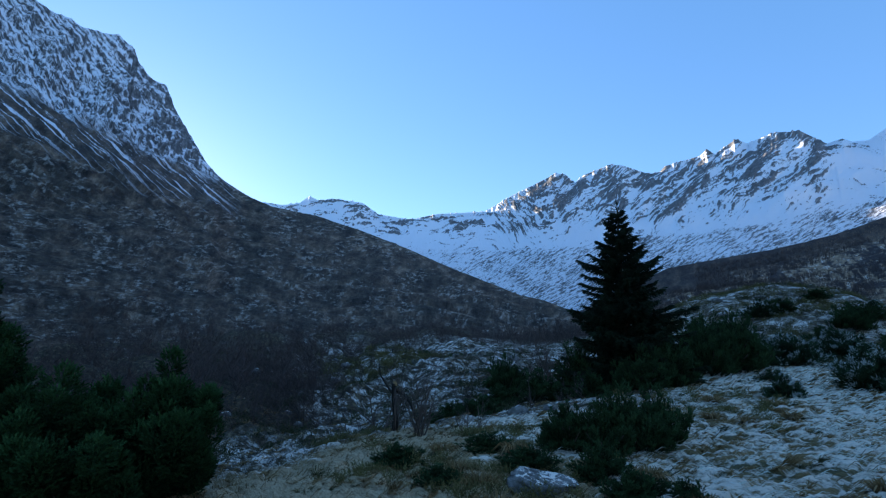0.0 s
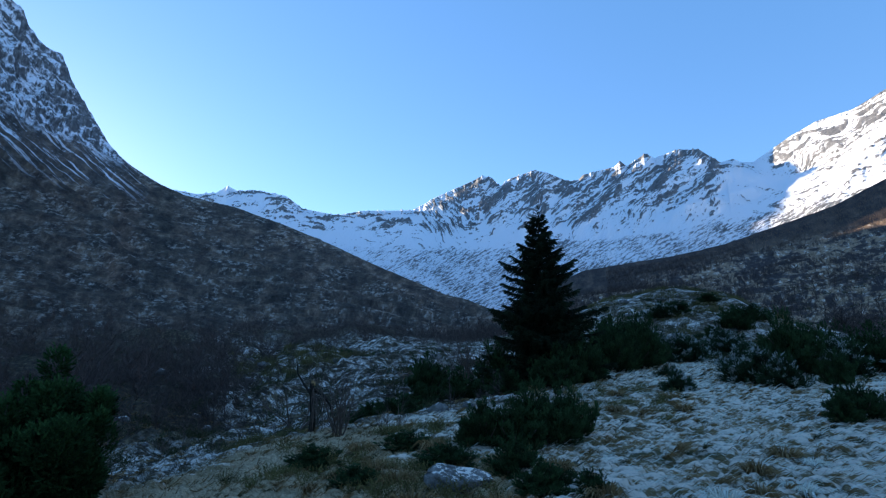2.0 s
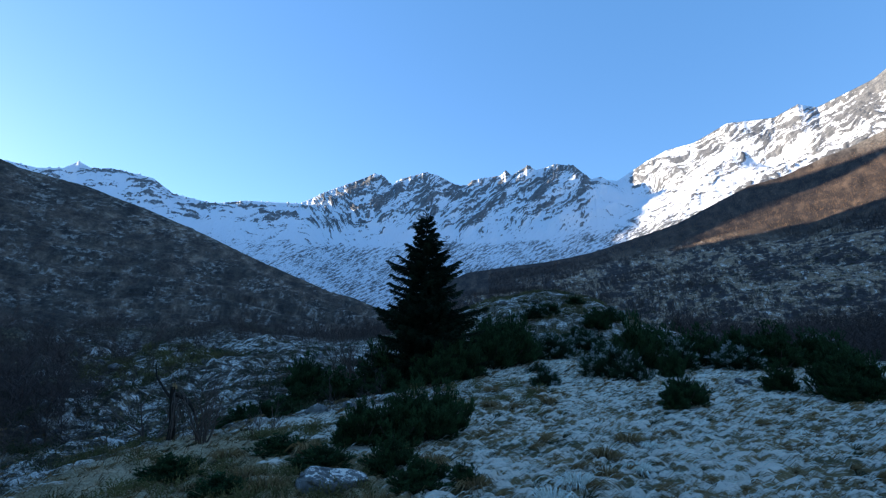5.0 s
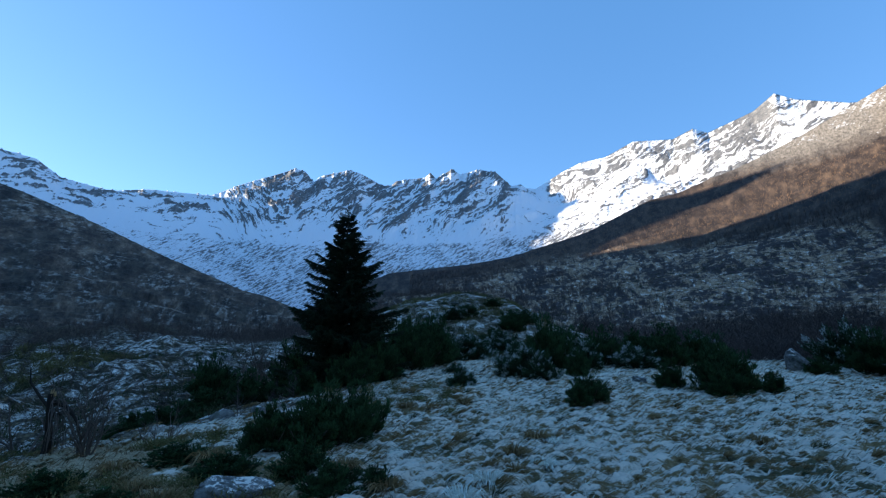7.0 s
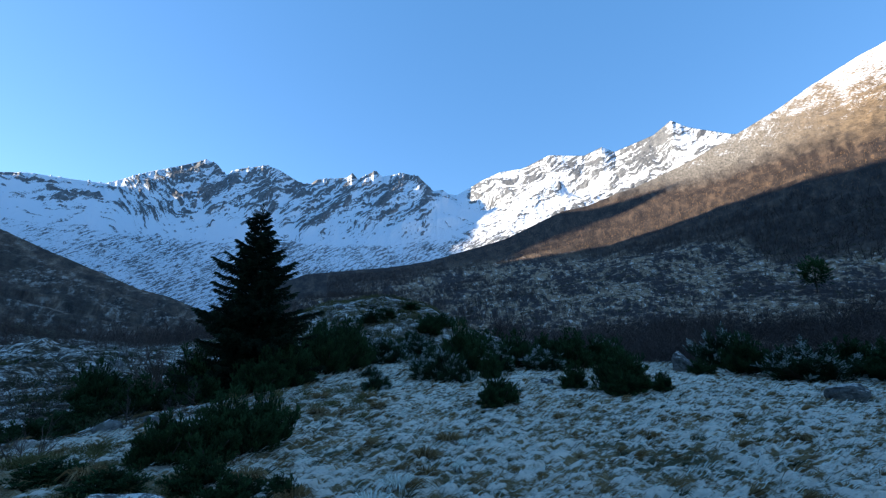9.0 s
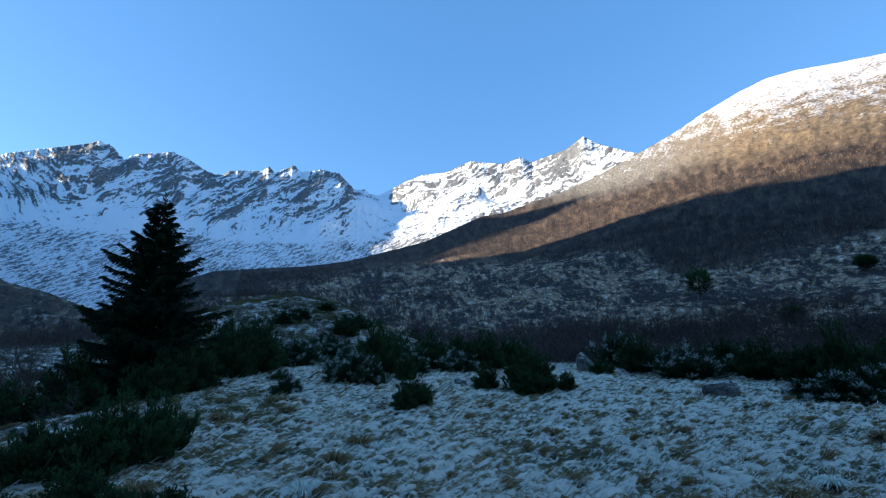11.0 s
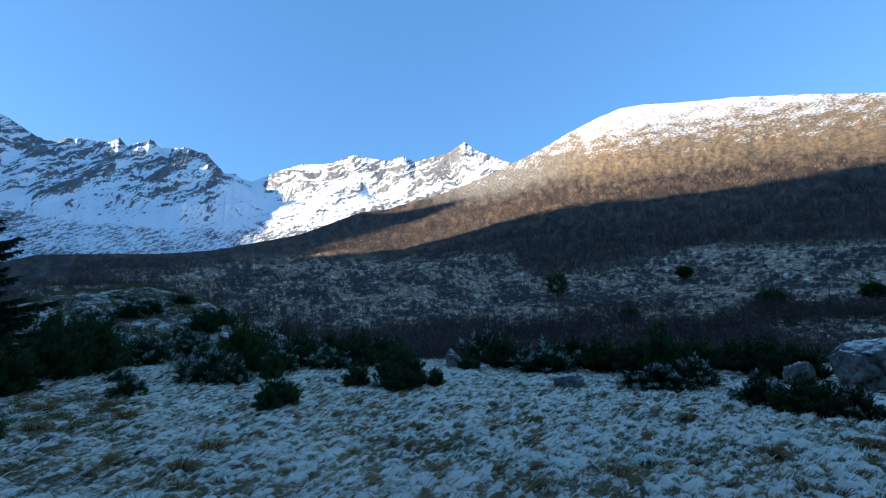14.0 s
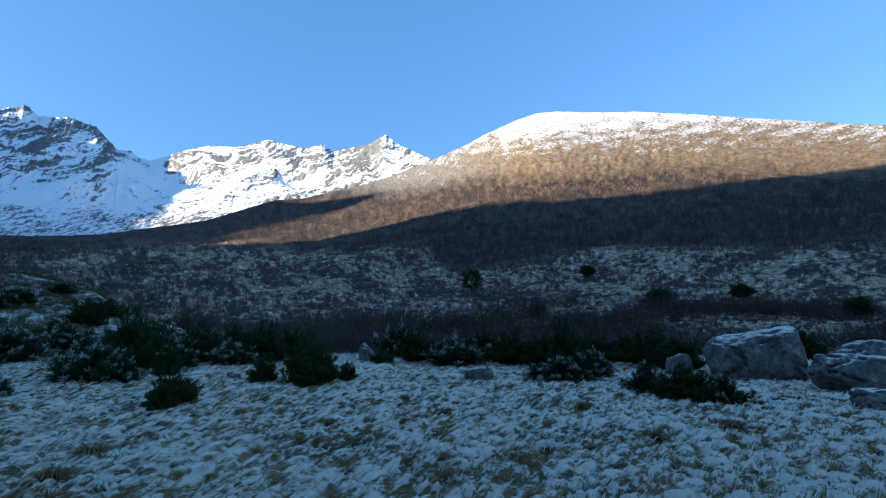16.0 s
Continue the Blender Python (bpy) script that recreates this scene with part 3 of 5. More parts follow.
def mat_bark(name, dark, light, scale=6.0):
    n = Nodes(name)
    b = n.noise(n.coords((1, 1, 0.25), "object"), scale, 6, 0.7)
    return n.done(n.ramp(b, (0.3, dark), (0.7, light)), 0.9, b, 0.02, 0.2, 0.8)


def mat_rock(name, bare=0.0):
    """Lichened gneiss boulder with rime and thin snow on the top; bare: how little of it."""
    n = Nodes(name)
    p = n.coords()
    a, b, c = n.noise(p, 1.1, 6, 0.65), n.noise(p, 7.0, 6, 0.7), n.noise(p, 40.0, 4, 0.7)
    stone = n.ramp(n.math("ADD", n.math("MULTIPLY", a, 0.5), n.math("MULTIPLY", b, 0.5)), (0.36, (0.03, 0.030, 0.030)), (0.5, (0.13, 0.126, 0.116)), (0.62, (0.30, 0.29, 0.262)))
    stone = n.mix(n.ramp(n.noise(p, 3.0, 5, 0.6), (0.58, 0.0), (0.66, 0.7)), stone, (0.10, 0.10, 0.075))
    lie = n.math("ADD", n.up(), n.math("MULTIPLY", n.math("SUBTRACT", b, 0.5), 0.9))
    col = n.mix(n.ramp(n.math("ADD", lie, n.math("MULTIPLY", n.math("SUBTRACT", c, 0.5), 0.5)), (0.74 + bare, 0.0), (1.10 + bare, 0.8)), stone, FROST)
    return n.done(col, 0.9, n.math("ADD", n.math("MULTIPLY", b, 1.0), n.math("MULTIPLY", c, 0.35)), 0.07, 0.25, 0.8)


def mat_wood(name, dark, light):
    """Bare birch branches, a tint for each."""
    n = Nodes(name)
    r = n.t.nodes.new("ShaderNodeNewGeometry").outputs["Random Per Island"]
    g = n.noise(n.coords(), 0.05, 3)
    return n.done(n.mix(n.math("ADD", n.math("MULTIPLY", r, 0.7), n.math("SUBTRACT", g, 0.35)), dark, light), 0.85, spec=0.2)


M_TURF, M_HEATH, M_BIRCH, M_RANGE, M_ROCK = mat_turf(), mat_heath(), mat_birch_slope(), mat_range(), mat_rock("boulder_stone")
M_STONE = mat_rock("lichened_stone", 0.22)
M_SPRUCE = mat_leaf("spruce_needles", (0.005, 0.010, 0.007), (0.030, 0.050, 0.026))
M_JUNIPER = mat_leaf("juniper_needles", (0.004, 0.010, 0.005), (0.056, 0.106, 0.040))
M_FRESH_JUNIPER = mat_leaf("fresh_juniper_needles", (0.004, 0.012, 0.005), (0.066, 0.145, 0.046))
M_JUNIPER_RIMED = mat_leaf("rimed_juniper_needles", (0.005, 0.012, 0.007), (0.058, 0.106, 0.048), 0.33)
M_TWIG = mat_bark("bare_twigs", (0.05, 0.036, 0.030), (0.15, 0.115, 0.09))
M_BARK = mat_bark("spruce_bark", (0.03, 0.022, 0.016), (0.10, 0.075, 0.055))
M_DEAD = mat_bark("weathered_wood", (0.010, 0.008, 0.006), (0.042, 0.031, 0.023))
M_FRESH = mat_bark("broken_heartwood", (0.30, 0.19, 0.08), (0.50, 0.34, 0.16), 14.0)
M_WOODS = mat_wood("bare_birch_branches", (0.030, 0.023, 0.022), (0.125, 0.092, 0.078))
# lighter birch branches for the sunlit upper slope, sunlight put into the colour
M_SUNNY_WOODS = mat_wood("sunlit_birch_branches", (0.115, 0.072, 0.046), (0.46, 0.285, 0.155))
M_SCRUB = mat_leaf("juniper_scrub", (0.016, 0.020, 0.010), (0.075, 0.082, 0.036), plumes=False)
M_MAT = mat_leaf("heather_needles", (0.032, 0.031, 0.012), (0.20, 0.18, 0.068), plumes=False)
M_STRAW = mat_wood("straw_grass", (0.11, 0.072, 0.030), (0.37, 0.245, 0.108))
M_RIMEGRASS = mat_wood("rimed_grass", (0.55, 0.56, 0.48), (0.92, 0.92, 0.80))
M_THATCH = mat_wood("grass_thatch", (0.035, 0.028, 0.016), (0.13, 0.10, 0.055))
M_WHITEBARK = mat_bark("birch_bark", (0.22, 0.20, 0.18), (0.60, 0.56, 0.52), 9.0)


# ---- the large forms ----
def grid_mesh(name, az, rr, height, material):
    """A sheet over rings of azimuth and distance; its uv holds azimuth and elevation, in tenths of a degree."""
    A, R = np.meshgrid(az, np.linspace(0, 1, rr[2]) if callable(rr[0]) else rr, indexing="ij")
    if callable(rr[0]):
        R = rr[0](A, R)
    X, Y = R * np.sin(np.radians(A)), R * np.cos(np.radians(A))
    out = height(X, Y)
    Z, S = (out[0], out[1]) if isinstance(out, tuple) else (out, np.zeros_like(X))
    nu, nv = X.shape
    me = bpy.data.meshes.new(name)
    me.vertices.add(nu * nv)
    me.vertices.foreach_set("co", np.stack([X, Y, Z], -1).astype(np.float32).ravel())
    i = (np.arange(nu - 1)[:, None] * nv + np.arange(nv - 1)[None, :]).ravel()
    quads = np.stack([i, i + 1, i + nv + 1, i + nv], 1)
    me.loops.add(quads.size)
    me.polygons.add(len(quads))
    me.loops.foreach_set("vertex_index", quads.ravel().astype(np.int32))
    me.polygons.foreach_set("loop_start", np.arange(0, quads.size, 4, dtype=np.int32))
    me.polygons.foreach_set("use_smooth", np.ones(len(quads), bool))
    me.update(calc_edges=True)
    uv = me.uv_layers.new(name="UVMap")
    pts = np.stack([A * 10, S * 10], -1).reshape(-1, 2)
    uv.data.foreach_set("uv", pts[quads.ravel()].astype(np.float32).ravel())
    me.materials.append(material)
    me.validate()
    return new(name, me)


def rings(spec, n, far):
    def place(A, k):
        crest, dist, foot_r = spec[:3]
        return foot_r * (curve(dist, A) / foot_r) ** (k * far)
    return (place, None, n)


def floor_z(X, Y):
    """The ground sheet, which dips under the hillsides and runs to the horizon."""
    z, r = ground_z(X, Y), np.hypot(X, Y)
    z = z + 0.10 * tufts(X, Y) * step(0.1, 0.8, r) * step(60, 20, r)
    return z - step(110, 240, r) * 12 - step(240, 900, r) * 30


az_fine = np.concatenate([np.linspace(-180, -83, 60), np.arange(-82.5, 96.5, 0.23), np.linspace(97, 180, 50)])
r_rings = np.concatenate([np.linspace(0.05, 4.2, 30), np.geomspace(4.3, 36, 440), np.geomspace(36.6, 160, 100), np.geomspace(170, 4800, 24)])
ground = grid_mesh("ground", az_fine, r_rings, floor_z, M_TURF)
spots = np.empty(len(ground.data.vertices) * 3, np.float32)
ground.data.vertices.foreach_get("co", spots)
for cover_name, cover_of in (("tuft", tufts), ("lee", lee), ("wild", wildness), ("dry", dryness), ("litter", litter)):
    layer = ground.data.attributes.new(cover_name, "FLOAT", "POINT")
    layer.data.foreach_set("value", cover_of(spots[0::3].astype(float), spots[1::3].astype(float)).astype(np.float32))
tagged(ground, "frosted meadow of matted straw-brown grass running into the valley floor", "ground", kind="structure")
az_left = np.concatenate([np.arange(-150, -84, 1.5), np.arange(-84, -11.9, 0.11)])
tagged(grid_mesh("hillside_west", az_left, rings(LEFT, 330, 1.07), left_z, M_HEATH),
       "dark heather hillside with scree streaks and a snowy crag in shade", "mountainside", kind="structure")
az_right = np.concatenate([np.arange(-30, 95, 0.14), np.arange(95, 151, 1.5)])
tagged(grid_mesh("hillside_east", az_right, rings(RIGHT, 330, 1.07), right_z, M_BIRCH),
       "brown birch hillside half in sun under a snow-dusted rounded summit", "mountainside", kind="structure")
az_range = np.concatenate([np.arange(-75, -54, 0.4), np.arange(-54, 48, 0.075), np.arange(48, 62, 0.5)])
range_ob = grid_mesh("mountain_range", az_range, rings(RANGE, 340, 1.05), range_z, M_RANGE)
spots = np.empty(len(range_ob.data.vertices) * 3, np.float32)
range_ob.data.vertices.foreach_get("co", spots)
far_az, far_r = polar(spots[0::3].astype(float), spots[1::3].astype(float))
layer = range_ob.data.attributes.new("crag", "FLOAT", "POINT")
layer.data.foreach_set("value", bareness(far_az, hill_z(far_az, far_r, *RANGE)[2]).astype(np.float32))
tagged(range_ob, "distant jagged grey rock peaks under fresh snow, partly sunlit", "mountains", kind="structure")


# ---- helpers for things ----
def mesh_of(name, verts, tris, material):
    """A mesh from arrays: vertices (n, 3), triangles (m, 3)."""
    verts, tris = np.asarray(verts, np.float32).reshape(-1, 3), np.asarray(tris, np.int32).reshape(-1, 3)
    me = bpy.data.meshes.new(name)
    me.vertices.add(len(verts))
    me.vertices.foreach_set("co", verts.ravel())
    me.loops.add(tris.size)
    me.polygons.add(len(tris))
    me.loops.foreach_set("vertex_index", tris.ravel())
    me.polygons.foreach_set("loop_start", np.arange(0, tris.size, 3, dtype=np.int32))
    me.update(calc_edges=True)
    me.materials.append(material)
    return me


def part(name, me, parent, label="", kind=""):
    ob = new(name, me)
    ob.parent = parent
    return tagged(ob, label, kind=kind)


def thing(name, x, y, z, label, category, group="", turn=0.0):
    ob = new(name)
    ob.empty_display_size = 0.2
    ob.matrix_basis = pose(x, y, z, 0, 0, turn)
    return tagged(ob, label, category, group)


def ground_at(x, y):
    return float(floor_z(np.array([x], float), np.array([y], float))[0])


def unit(v):
    return v / np.maximum(np.linalg.norm(v, axis=-1, keepdims=True), 1e-9)


def blades(base, tip, width, rs, bend=0.0):
    """Thin tapered strips from base to tip, each an island of its own: two triangles at the root, one at the tip."""
    n = len(base)
    d = unit(tip - base)
    side = unit(np.cross(d, unit(rs.normal(size=(n, 3)))))
    w = np.broadcast_to(np.asarray(width, float).reshape(-1, 1), (n, 1))
    mid = base * 0.45 + tip * 0.55
    if np.any(bend):
        mid = mid + np.array([0, 0, 1.0]) * np.broadcast_to(np.asarray(bend, float).reshape(-1, 1), (n, 1))
    v = np.stack([base - side * w, base + side * w, mid + side * w * 0.7, mid - side * w * 0.7, tip], 1)
    k = np.arange(n)[:, None] * 5
    t = np.stack([k + [0, 1, 2], k + [0, 2, 3], k + [3, 2, 4]], 1)
    return v.reshape(-1, 3), t.reshape(-1, 3)


def slivers(base, tip, width, rs):
    """The cheapest strip: one triangle."""
    n = len(base)
    side = unit(np.cross(unit(tip - base), unit(rs.normal(size=(n, 3)))))
    w = np.broadcast_to(np.asarray(width, float).reshape(-1, 1), (n, 1))
    return np.stack([base - side * w, base + side * w, tip], 1).reshape(-1, 3), np.arange(3 * n).reshape(-1, 3)


def join(*pieces):
    vs, ts, k = [], [], 0
    for v, t in pieces:
        vs.append(v)
        ts.append(t + k)
        k += len(v)
    return np.concatenate(vs), np.concatenate(ts)


def tube(path, radii, sides=6):
    """A round limb along a path, closed at its end."""
    path, radii = np.asarray(path, float), np.asarray(radii, float)
    n = len(path)
    d = unit(np.gradient(path, axis=0))
    a = unit(np.cross(d, np.array([0.31, 0.87, 0.13]) + 0 * d))
    b = np.cross(d, a)
    th = np.arange(sides) * 2 * np.pi / sides
    ring = path[:, None] + radii[:, None, None] * (np.cos(th)[None, :, None] * a[:, None] + np.sin(th)[None, :, None] * b[:, None])
    v = np.concatenate([ring.reshape(-1, 3), path[-1:]])
    tris = []
    for i in range(n - 1):
        for j in range(sides):
            p, q, r, s = i * sides + j, i * sides + (j + 1) % sides, (i + 1) * sides + (j + 1) % sides, (i + 1) * sides + j
            tris += [(p, q, r), (p, r, s)]
    tris += [((n - 1) * sides + j, (n - 1) * sides + (j + 1) % sides, n * sides) for j in range(sides)]
    return v, np.array(tris)


def sprigs(root, aim, length, needles, needle, width, rs, spread=0.75):
    """Shoots of needles: each shoot carries a spindle of slivers that lean towards its tip."""
    n = len(root)
    t = np.tile(np.linspace(0.05, 1.0, needles), (n, 1)) + rs.uniform(-0.05, 0.05, (n, needles))
    base = root[:, None] + aim[:, None] * (length[:, None] * t)[..., None]
    out = rs.normal(size=(n, needles, 3))
    out = unit(out - aim[:, None] * np.sum(out * aim[:, None], -1, keepdims=True))
    d = unit(aim[:, None] + out * spread * (1.15 - 0.7 * t)[..., None])
    ln = needle * rs.uniform(0.7, 1.3, (n, needles, 1))
    return slivers(base.reshape(-1, 3), (base + d * ln).reshape(-1, 3), width, rs)


def needled(name, root, aim, length, needles, needle, width, rs, spread, tone, material):
    """A mesh of sprigs that carries the tone of each."""
    me = mesh_of(name, *sprigs(root, aim, length, needles, needle, width, rs, spread), material)
    me.attributes.new("tone", "FLOAT", "POINT").data.foreach_set("value", np.repeat(np.clip(tone, 0, 1), needles * 3).astype(np.float32))
    return me


# ---- junipers ----
def juniper(name, size, seed, plumes, material, label, needle=0.045, width=0.012, upright=1.0, group="juniper bushes on the meadow", shoots=46, per=11, thick=0.13, waist=1.0, flat=0.6, ragged=0.5, gather=0.2, puff=False):
    """A bush of ragged upright sprays that rise outwards from a few crooked stems. size: width, depth and height; waist: how far it draws in at the foot."""
    rs = np.random.RandomState(seed)
    w, d, h = size
    bush = thing(name, 0, 0, 0, label, "bush", group)
    ang, rho = rs.uniform(0, 2 * np.pi, plumes), np.sqrt(rs.rand(plumes))
    lobe = 1 + 0.55 * pnoise(np.cos(ang) * 1.6 + rho, np.sin(ang) * 1.6 - rho, seed)
    high = h * (1 - flat * rho ** 2.0) * np.clip(lobe, 0.6, 1.15) * rs.uniform(ragged, 1.0, plumes)
    side = (rho > 0.6) & (rs.rand(plumes) < 0.5)
    high = np.where(side, high * rs.uniform(0.25, 0.8, plumes), high)
    high[np.argmin(rho)] = h
    draw = waist + (1 - waist) * np.clip(high / (0.6 * h), 0, 1)
    tip = np.stack([np.cos(ang) * rho * (w / 2 - thick * 0.5) * np.clip(lobe, 0.75, 1.04) * draw, np.sin(ang) * rho * (d / 2 - thick * 0.5) * np.clip(lobe, 0.75, 1.04) * draw, np.maximum(high, 0.14 * h)], 1)
    root = tip * [gather, gather, 0] * waist + [0, 0, 1] * (tip[:, 2:] * rs.uniform(0.0, 0.4, (plumes, 1)))
    k = np.repeat(np.arange(plumes), shoots)
    n = len(k)
    t = rs.uniform(0.12, 1.0, n) ** 0.8
    bow = np.stack([t ** (1 / upright), t ** (1 / upright), t ** 1.1], 1)
    at = root[k] + (tip - root)[k] * bow
    along = unit((tip - root)[k] * np.stack([0 * t + 0.5, 0 * t + 0.5, 0.7 + 0.5 * t], 1) + [0, 0, 0.02])
    out = rs.normal(size=(n, 3))
    out = unit(out - along * np.sum(out * along, -1, keepdims=True))
    fat = thick * rs.uniform(0.65, 1.3, plumes)[k] * np.sqrt(np.clip(1.05 - t ** 3, 0.05, 1)) * np.clip(0.45 + t, 0, 1)
    at = at + out * (fat * rs.uniform(0.15, 1.0, n) ** 0.6)[:, None]
    at[:, 2] = np.maximum(at[:, 2], 0.01)
    aim = unit(along * 0.9 + out * rs.uniform(0.2, 0.9, (n, 1)) + [0, 0, 0.25 * upright] + rs.normal(size=(n, 3)) * 0.2)
    length = thick * rs.uniform(0.45, 1.05, n)
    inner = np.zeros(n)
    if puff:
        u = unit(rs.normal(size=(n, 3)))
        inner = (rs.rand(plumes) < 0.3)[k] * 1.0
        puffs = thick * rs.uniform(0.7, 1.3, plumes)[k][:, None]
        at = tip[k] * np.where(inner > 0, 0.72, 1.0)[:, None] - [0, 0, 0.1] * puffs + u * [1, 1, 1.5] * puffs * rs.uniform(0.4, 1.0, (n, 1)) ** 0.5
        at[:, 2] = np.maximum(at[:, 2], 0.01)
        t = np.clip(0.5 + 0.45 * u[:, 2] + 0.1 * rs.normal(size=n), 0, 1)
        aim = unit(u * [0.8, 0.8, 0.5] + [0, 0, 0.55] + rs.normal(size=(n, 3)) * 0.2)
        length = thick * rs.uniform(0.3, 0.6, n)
    # inner puffs and puff undersides darker: shade within the bush put into the tone
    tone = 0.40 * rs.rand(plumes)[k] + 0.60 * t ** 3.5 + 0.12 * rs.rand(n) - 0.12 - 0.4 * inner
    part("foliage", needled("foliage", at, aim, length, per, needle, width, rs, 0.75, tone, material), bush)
    for i in range(min(7, plumes)):
        t = np.linspace(0, 1, 5)[:, None]
        end = tip[i] * [1, 1, 0.9]
        path = t * end * [1, 1, 0] + [0, 0, 1] * t ** 1.4 * end[2] + rs.normal(size=(5, 3)) * 0.03
        path[0] = (0, 0, -0.08)
        part("stem", mesh_of("stem", *tube(path, np.linspace(0.035, 0.008, 5) * h ** 0.5, 5), M_BARK), bush, "crooked grey-brown stem")
    return bush


def set_down(ob, x, y, turn=0.0, scale=(1, 1, 1), sink=0.03):
    ob.matrix_basis = pose(x, y, ground_at(x, y) - sink, 0, 0, turn) @ Matrix.Diagonal((*scale, 1))
    return ob


# ---- boulders ----
def boulder(name, x, y, size, seed, turn, label, sink=0.34, cuts=9, smooth=5, fall=(-0.16, 0.0), material=None):
    """A weathered block: a ball cut by planes, worn and pitted."""
    rs = np.random.RandomState(seed)
    bm = bmesh.new()
    bmesh.ops.create_icosphere(bm, subdivisions=smooth, radius=1.0)
    co = np.array([v.co for v in bm.verts])
    for _ in range(cuts):
        nrm = unit(rs.normal(size=3) * [1, 1, 0.7])
        lim = rs.uniform(0.6, 0.88)
        over = co @ nrm - lim
        co = co - np.maximum(over, 0)[:, None] * nrm * 0.85
    co[:, 2] = np.minimum(co[:, 2], 0.66 + fall[0] * co[:, 0] + fall[1] * co[:, 1] - 0.22 * co[:, 0] ** 2 - 0.2 * co[:, 1] ** 2 + 0.10 * pnoise(co[:, 0] * 1.5, co[:, 1] * 1.5, seed))
    rough = fbm(co[:, 0] * 2.2 + co[:, 2], co[:, 1] * 2.2 - co[:, 2] * 1.3, 4, seed)
    crack = np.maximum(0, 0.05 - np.abs(pnoise(co[:, 0] * 1.3 + co[:, 2] * 2.1, co[:, 1] * 1.3 - co[:, 2], seed + 5))) * 2.2
    co = co * (1 + 0.15 * rough - crack * 1.6)[:, None]
    co = (co - co.min(0)) / (co.max(0) - co.min(0)) - [0.5, 0.5, 0]
    for v, c in zip(bm.verts, co * size):
        v.co = c
    for f in bm.faces:
        f.smooth = True
    me = bpy.data.meshes.new(name)
    bm.to_mesh(me)
    bm.free()
    me.materials.append(material or M_ROCK)
    ob = new(name, me)
    ob.matrix_basis = pose(x, y, ground_at(x, y) - sink * size[2] / (1 - sink), 0, 0, turn) @ Matrix.Diagonal((1, 1, 1 / (1 - sink), 1))
    return tagged(ob, label, "boulder", "boulders at the meadow's edge")


# ---- bare trees and shrubs ----
def grow(rs, base, aim, length, radius, levels, forks, lean, out):
    """Forked bare branches, each a thin bent tube; fills out with (path, radii)."""
    n = 5
    pts = [np.array(base, float)]
    d = unit(np.array(aim, float))
    for _ in range(n - 1):
        d = unit(d + rs.normal(size=3) * 0.16 + [0, 0, 0.06])
        pts.append(pts[-1] + d * length / (n - 1))
    out.append((np.array(pts), np.linspace(radius, radius * 0.45, n)))
    if levels:
        for _ in range(forks):
            i = rs.randint(1, n)
            side = unit(np.cross(d, rs.normal(size=3)))
            grow(rs, pts[i], d + side * lean * rs.uniform(0.6, 1.4), length * rs.uniform(0.45, 0.75), radius * 0.5, levels - 1, forks, lean, out)


def bare_shrub(name, x, y, height, seed, stems, label, spread=0.5, material=None, category="shrub", group="bare shrubs", forks=4):
    rs = np.random.RandomState(seed)
    ob = thing(name, x, y, ground_at(x, y) - 0.04, label, category, group)
    thin = []
    for _ in range(stems):
        out = []
        a = rs.uniform(0, 2 * np.pi)
        lean = rs.uniform(0.1, 1.0) * spread
        grow(rs, (math.cos(a) * 0.1 * spread, math.sin(a) * 0.1 * spread, 0), (math.cos(a) * lean, math.sin(a) * lean, 1), height * rs.uniform(0.45, 0.75), 0.010 * height + 0.004, 2, forks, 0.7, out)
        for path, radii in out:
            if path is out[0][0]:
                part("stem", mesh_of("stem", *tube(path, radii, 5), material or M_TWIG), ob)
            else:
                thin.append(tube(path, radii, 3))
    part("crown", mesh_of("crown", *join(*thin), M_TWIG), ob, "fine leafless twigs", "stuff")
    return ob


def woods(name, xs, ys, zs, heights, material, label, seed, twigs=22, width=0.03, spread=0.34):
    """A wood of leafless birches: each a leaning stem with rising twigs. One object, nobody could count it."""
    rs = np.random.RandomState(seed)
    n = len(xs)
    foot = np.stack([xs, ys, zs - 0.2], 1)
    h = np.asarray(heights)
    lean = rs.normal(size=(n, 3)) * [0.25, 0.25, 0]
    h = h * rs.uniform(0.6, 1.15, n)
    head = foot + (lean + [0, 0, 1]) * h[:, None]
    pieces = [slivers(foot, head, width * h / 4, rs)]
    t = rs.uniform(0.10, 0.9, (n, twigs))
    base = foot[:, None] + (head - foot)[:, None] * t[..., None]
    d = rs.normal(size=(n, twigs, 3)) * [1, 1, 0.4]
    tip = base + (unit(d) * spread + [0, 0, 0.42]) * h[:, None, None] * (1.05 - t)[..., None] * rs.uniform(0.6, 1.25, (n, twigs, 1))
    pieces.append(slivers(base.reshape(-1, 3), tip.reshape(-1, 3), (width * 0.75 * np.repeat(h, twigs) / 4), rs))
    ob = new(name, mesh_of(name, *join(*pieces), material))
    return tagged(ob, label, "woods", kind="stuff")


def scatter(count, az, r, keep, seed):
    """Random places in a sector, evenly over the ground; keep(azimuth, distance, rs) thins them out."""
    rs = np.random.RandomState(seed)
    a = rs.uniform(az[0], az[1], count)
    d = np.sqrt(rs.uniform(r[0] ** 2, r[1] ** 2, count))
    ok = keep(a, d, rs)
    a, d = a[ok], d[ok]
    return d * np.sin(np.radians(a)), d * np.cos(np.radians(a)), a, d, rs


